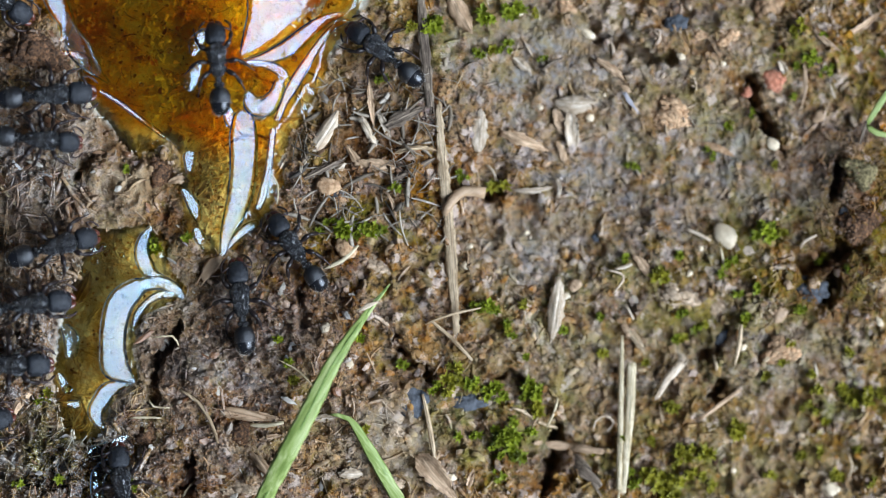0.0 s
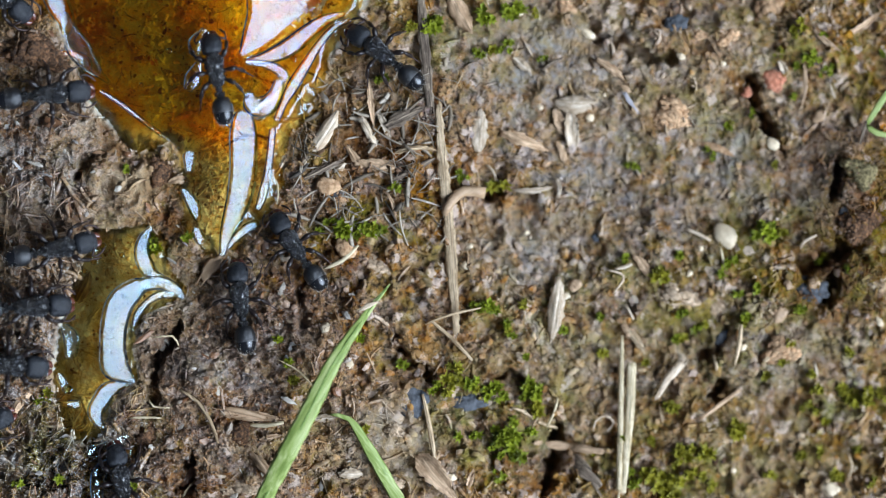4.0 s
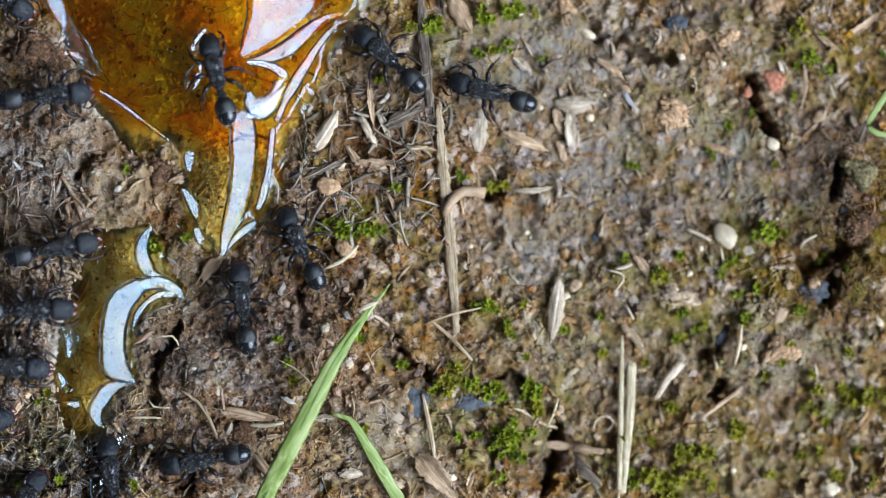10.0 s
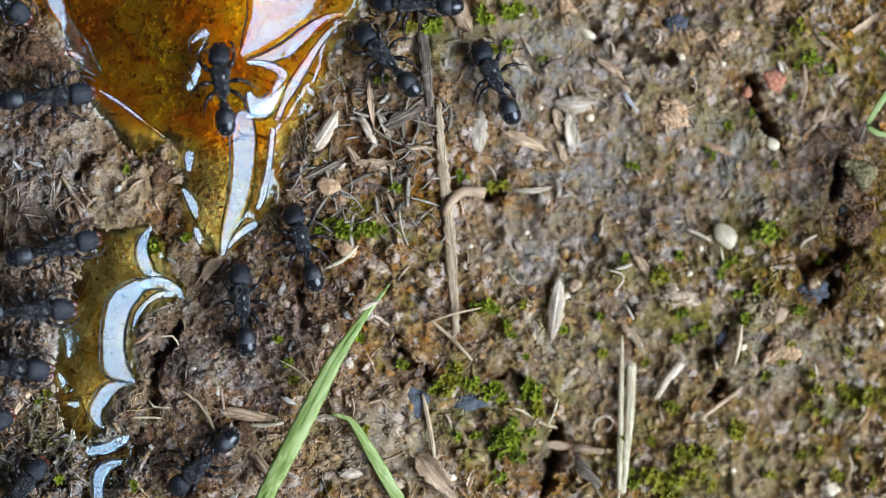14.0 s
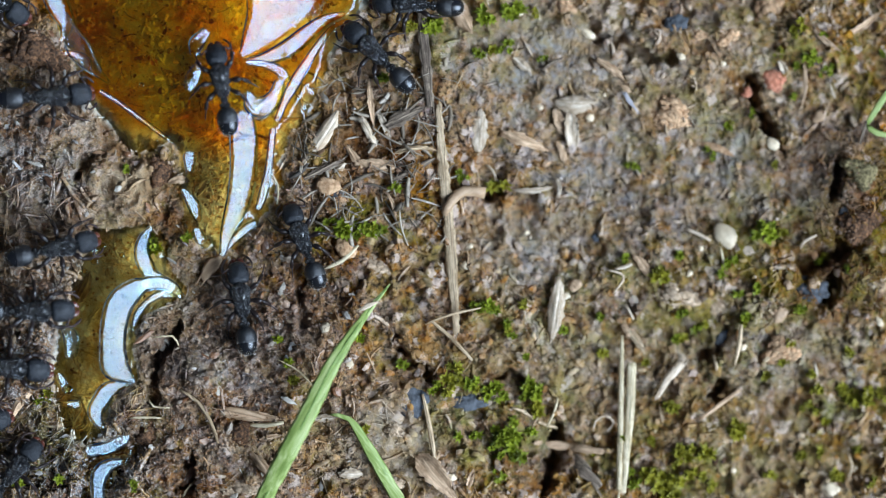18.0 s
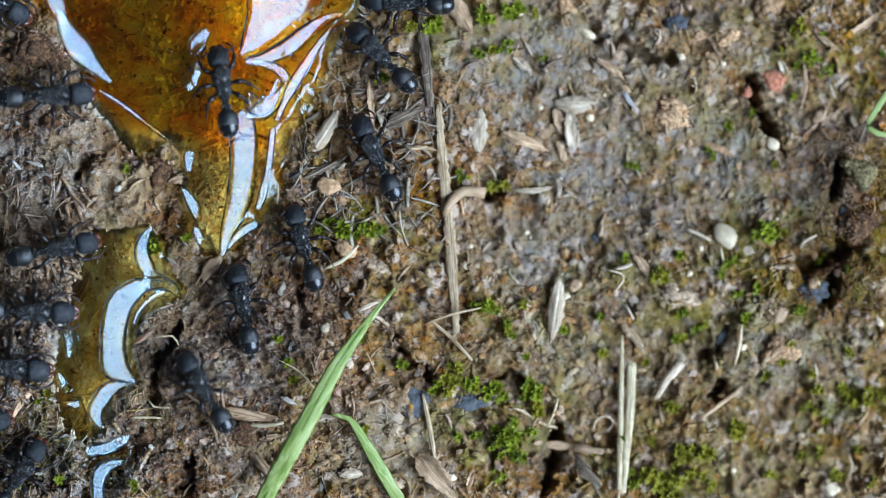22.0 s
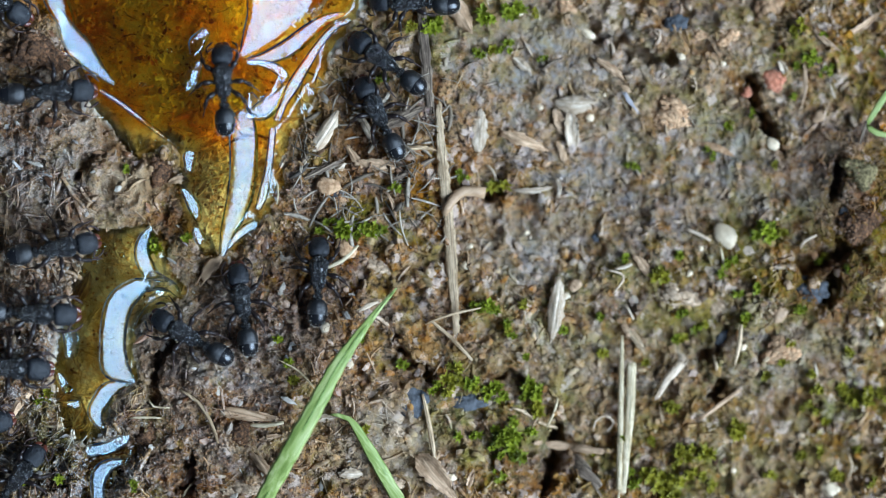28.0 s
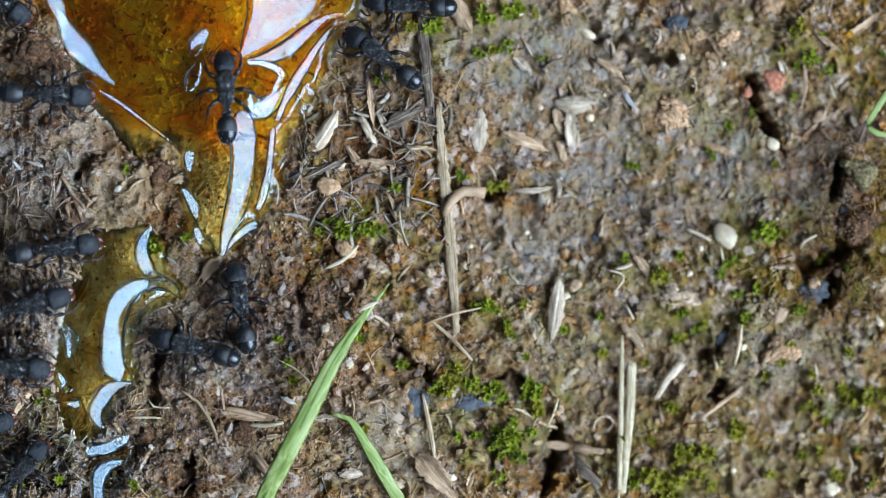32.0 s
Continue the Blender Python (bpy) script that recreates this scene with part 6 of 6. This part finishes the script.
# each ant: what it does, height over the soil in mm, then rows of seconds, head tip and abdomen tip in plan units
ANTS = [
    ("feeding at the rim of the amber drop", 0.3, [
        (0, 608, 36, 752, 152), (6, 612, 42, 752, 158), (9, 618, 42, 755, 160), (13, 632, 48, 738, 164), (19, 606, 36, 730, 160), (23, 612, 38, 740, 164),
        (28, 614, 58, 752, 162), (32, 602, 44, 750, 156)]),
    ("resting beside the amber drop", 0.2, [
        (0, 760, -190, 840, -60), (7.5, 760, -190, 840, -60), (8.5, 790, -60, 800, 80), (9, 830, 45, 800, -130), (10, 720, -50, 880, -20), (11, 680, -45, 850, -2), (11.8, 645, -4, 835, 10), (13, 640, 0, 832, 12), (19, 638, 2, 834, 14),
        (23, 625, 0, 808, 8), (28, 640, 0, 818, 10), (32, 630, 2, 818, 14)]),
    ("standing in the amber drop to drink", 1.8, [
        (0, 378, 25, 392, 212), (2, 372, 40, 392, 212), (6, 365, 62, 405, 222), (9, 355, 42, 410, 228), (13, 383, 62, 402, 248), (19, 378, 70, 408, 240), (23, 385, 78, 406, 240),
        (28, 390, 60, 400, 250), (32, 398, 100, 402, 238)]),
    ("feeding where the syrup thins out", 0.2, [
        (0, 478, 378, 572, 512), (6, 480, 372, 572, 510), (9, 488, 362, 572, 512), (13, 510, 350, 562, 522), (19, 505, 348, 570, 516), (20.5, 510, 350, 562, 518), (21, 518, 352, 572, 526), (21.5, 510, 354, 578, 518), (22, 512, 354, 562, 519), (23, 530, 345, 558, 512), (25.5, 545, 365, 590, 520),
        (27, 575, 410, 530, 560), (28, 567, 410, 560, 578), (28.5, 510, 450, 616, 578), (29, 505, 592, 657, 530), (29.5, 430, 726, 563, 614), (30, 380, 848, 454, 694), (30.5, 392, 992, 430, 820), (31.2, 440, 1090, 430, 910), (32, 440, 1090, 430, 910)]),
    ("feeding at the narrow end of the syrup", 0.25, [
        (0, 418, 452, 436, 632), (6, 415, 452, 438, 630), (9, 418, 455, 440, 628), (13, 420, 458, 438, 632), (19, 418, 455, 440, 630), (23, 415, 458, 446, 630), (28, 418, 458, 442, 632), (32, 412, 455, 440, 628)]),
    ("feeding at the rim of the drop", 0.6, [
        (0, 172, 162, -12, 175), (6, 168, 158, -14, 178), (13, 172, 165, -10, 178), (23, 175, 165, -12, 172), (28, 176, 158, -8, 168), (32, 172, 172, -10, 162)]),
    ("walking away over dark soil", 0.4, [
        (0, 152, 256, -24, 238), (0.3, 148, 260, -24, 236), (0.6, 136, 288, -22, 222), (1, 72, 350, 24, 196), (1.2, 4, 372, 38, 204), (1.7, -120, 490, -50, 330), (32, -120, 490, -50, 330)]),
    ("feeding at the golden pool", 0.5, [
        (0, 182, 412, 8, 462), (6, 178, 428, 6, 458), (13, 184, 420, 6, 460), (23, 182, 425, 8, 458), (32, 184, 428, 6, 452)]),
    ("feeding at the golden pool", 0.5, [
        (0, 135, 528, -50, 552), (6, 138, 542, -48, 548), (13, 140, 548, -46, 552), (23, 142, 556, -44, 548), (28, 146, 560, -42, 550), (32, 132, 522, -48, 562)]),
    ("feeding at the golden pool", 0.4, [
        (0, 98, 648, -88, 642), (9, 96, 655, -90, 640), (19, 98, 660, -88, 640), (32, 98, 655, -88, 645)]),
    ("feeding at the syrup film", 0.3, [
        (0, 205, 778, 230, 960), (6, 200, 768, 235, 950), (9, 195, 760, 220, 940), (13, 165, 788, 172, 970), (13.5, 165, 840, 170, 1020), (14.2, 160, 920, 165, 1100), (17.6, 160, 920, 165, 1100), (18.4, 175, 860, 160, 1040), (19, 248, 700, 178, 872),
        (19.5, 365, 650, 250, 745), (20, 512, 700, 315, 728), (20.5, 526, 590, 404, 717), (21, 627, 529, 500, 643), (21.5, 709, 376, 641, 538), (22, 627, 198, 705, 358), (22.5, 764, 186, 671, 345),
        (23, 950, 36, 880, 196), (23.5, 1010, -120, 950, 30), (24.2, 1060, -330, 1000, -180), (32, 1060, -330, 1000, -180)]),
    ("crossing the soil to the pool", 0.25, [
        (0, 380, 1100, 420, 1260), (20.8, 380, 1100, 420, 1260), (21.5, 322, 832, 370, 1004), (22, 316, 616, 408, 768), (22.5, 270, 560, 396, 682), (23, 275, 525, 400, 660), (25, 258, 545, 402, 650),
        (28, 260, 552, 414, 642), (30.5, 262, 566, 418, 652), (32, 262, 590, 424, 638)]),
    ("wandering over the soil at the pool", 0.25, [
        (0, 540, 1000, 600, 1160), (5, 540, 1000, 600, 1160), (6, 520, 812, 540, 990), (6.5, 470, 760, 540, 920), (7, 430, 730, 500, 890), (7.5, 320, 740, 470, 830), (8, 283, 660, 372, 772), (8.5, 330, 660, 370, 830),
        (9, 425, 635, 358, 804), (9.5, 260, 800, 420, 780), (10, 270, 830, 450, 800), (10.5, 280, 815, 465, 798), (12, 230, 850, 400, 795), (13, 225, 868, 402, 792), (13.6, 260, 870, 420, 790), (14, 300, 876, 415, 766), (14.5, 350, 900, 425, 740),
        (15.5, 420, 1060, 420, 880), (16, 420, 1090, 420, 920), (32, 420, 1090, 420, 920)]),
    ("wandering towards the drop", 0.25, [
        (0, 1200, -160, 1320, -280), (7.8, 1200, -160, 1320, -280), (9, 932, 62, 1090, -8), (9.5, 880, 190, 1010, 80), (10, 785, 140, 952, 188), (10.5, 780, 104, 926, 192), (11, 782, 92, 922, 202), (13, 775, 88, 915, 218), (13.5, 772, 100, 905, 205), (14, 838, 62, 915, 224),
        (14.25, 880, 20, 912, 190), (14.5, 905, -30, 912, 150), (15.2, 930, -230, 920, -60), (32, 930, -230, 920, -60)]),
    ("wandering towards the drop", 0.25, [
        (0, 1050, -160, 1150, -300), (23.8, 1050, -160, 1150, -300), (25, 890, 166, 968, 0), (25.5, 780, 205, 935, 150), (26.5, 640, 120, 790, 190), (27.5, 650, 140, 735, 280), (28, 630, 125, 712, 288), (28.5, 756, 172, 670, 330), (29, 862, 102, 788, 274),
        (29.5, 896, -40, 924, 140), (30, 940, -170, 953, 8), (30.6, 980, -240, 950, -80), (32, 980, -240, 950, -80)]),
    ("at the edge of the damp soil", 0.3, [
        (0, 75, 1050, -30, 1180), (5, 75, 1050, -30, 1180), (8, 70, 850, -10, 1010), (9, 80, 830, -15, 970), (13, 80, 825, -15, 960), (16.5, 78, 760, -40, 890), (19, 75, 780, -30, 920), (23, 85, 770, -20, 920), (28, 78, 785, -25, 920), (32, 85, 778, -25, 905)]),
    ("feeding over dark wet soil", 0.3, [(0, 28, 730, -130, 800), (9, 32, 730, -130, 795), (19, 25, 735, -135, 790), (32, 30, 738, -130, 800)]),
    ("beside the amber drop", 0.7, [(0, 60, 42, -80, -70), (9, 62, 38, -80, -75), (19, 52, 40, -85, -60), (32, 58, 45, -80, -70)]),
]


def place_ants():
    first = build_ant()
    made = []
    for k, (doing, lift, rows) in enumerate(ANTS):
        ant = first if not made else copy_thing(first, Matrix())
        ant.scale = (1, 1, 1)
        tagged(ant, ANT_LABEL + ", " + doing, "ant", "ants at the syrup")
        spans = [math.hypot(h - g, i - j) for _, h, i, g, j in rows]
        ant.scale = (max(0.88, min(1.04, sum(spans) / len(spans) / 183)),) * 3
        made.append((ant, lift, rows))
    return made


COLONY = place_ants()


def ant_pose(row, lift):
    t, hx, hy, gx, gy = row
    mx, my = 0.5 * (hx + gx), 0.5 * (hy + gy)
    spots = [level(mx + dx, my + dy) for dx, dy in ((0, 0), (40, 0), (-40, 0), (0, 40), (0, -40), (28, 28), (-28, -28), (28, -28), (-28, 28))]
    z = max(0.75 * sum(spots) / 9 + 0.25 * max(spots), -0.5 * MM) + (lift + 0.02) * MM
    p = plan(mx, my, z + 0.7 * MM)
    p.z = z
    return Matrix.Translation(p) @ Matrix.Rotation(math.atan2(gy - hy, hx - gx), 4, "Z")


def motions():
    """Ants walk and feed; their legs step as they go; the drop trembles as they drink."""
    lean = [(0, 0), (20.5, 0), (21.5, -0.3), (22, -1.5), (25, -1.5), (28, -1.7), (28.6, -0.4), (29, 1.3), (29.5, -0.8), (30.2, -0.6), (32, 0.2)]
    walk(BLADE, [(t, BLADE.matrix_basis @ Matrix.Rotation(radians(a), 4, "Z")) for t, a in lean])
    shake = random.Random(5)
    rows, t = [], 0.0
    while t < END:
        rows.append((t, Matrix.Translation((-10 * MM, 8 * MM, 0)) @ Euler([radians(shake.uniform(-0.7, 0.7)) for _ in range(2)] + [0]).to_matrix().to_4x4() @ Matrix.Translation((10 * MM, -8 * MM, 0))))
        t += shake.uniform(0.5, 1.1)
    walk(DROPLET, rows + [(END, rows[-1][1])])
    axis = Vector((-SUNWAY.y, SUNWAY.x, 0))
    for fold, lean in FOLDS:
        place = fold.matrix_basis.copy()
        if isinstance(lean, str):
            reach = 16 if lean == "quiver" else 5
            lean, t = [], 0.0
            while t < END:
                lean.append((t, shake.uniform(-3, reach) if reach > 9 else shake.uniform(-reach, reach)))
                t += shake.uniform(0.45, 1.1)
            lean.append((END, lean[-1][1]))
        walk(fold, [(t, place @ Matrix.Rotation(radians(a), 4, axis)) for t, a in lean])
    for k, (ant, lift, rows) in enumerate(COLONY):
        r = random.Random(100 + k)
        keys = [(row[0], ant_pose(row, lift)) for row in rows]
        walk(ant, keys)
        legs = [c for c in ant.children if c.name.startswith("leg")]
        heads = [c for c in ant.children if c.name.startswith("head")]
        # stepping: times at which the ant has gone another stride
        steps = [(0.0, 0.0)]
        gone = 0.0
        for a, b in zip(rows, rows[1:]):
            far = math.hypot(0.5 * (b[1] + b[3] - a[1] - a[3]), 0.5 * (b[2] + b[4] - a[2] - a[4]))
            if far > 30:
                n = max(2, min(int((b[0] - a[0]) / 0.1), int(far / 14)))
                for j in range(n + 1):
                    steps.append((a[0] + (b[0] - a[0]) * j / n, gone + far * j / n))
            gone += far
        steps.append((END, gone))
        for j, leg in enumerate(legs):
            x, y, yaw = HIPS[j % 3]
            side = -1 if j < 3 else 1
            rest = yaw + r.uniform(-14, 14)
            phase = math.pi * ((j % 3) % 2) + (math.pi if side > 0 else 0)
            swing, last = [], -1
            for t, g in steps:
                if t - last < 0.05 and t < END:
                    continue
                last = t
                amount = 20 * math.sin(g / 42 * 2 * math.pi + phase) if len(steps) > 2 else 0
                up = -10 * max(0, math.cos(g / 42 * 2 * math.pi + phase)) if len(steps) > 2 else 0
                swing.append((t, Matrix.Translation((x * MM, y * side * MM, 0.62 * MM)) @ Matrix.Rotation(radians((rest + amount) * side), 4, "Z") @ Matrix.Rotation(radians(up), 4, "Y")))
            walk(leg, swing)
        # small nods of the feeding head
        for head in heads:
            nods, t = [], 0.0
            while t < END:
                nods.append((t, Matrix.Translation((1.1 * MM, 0, 0.8 * MM)) @ Matrix.Rotation(r.uniform(-0.12, 0.12), 4, "Z") @ Matrix.Rotation(r.uniform(0.25, 0.5), 4, "Y")))
                t += r.uniform(1.2, 2.4)
            nods.append((END, nods[-1][1]))
            walk(head, nods)


motions()
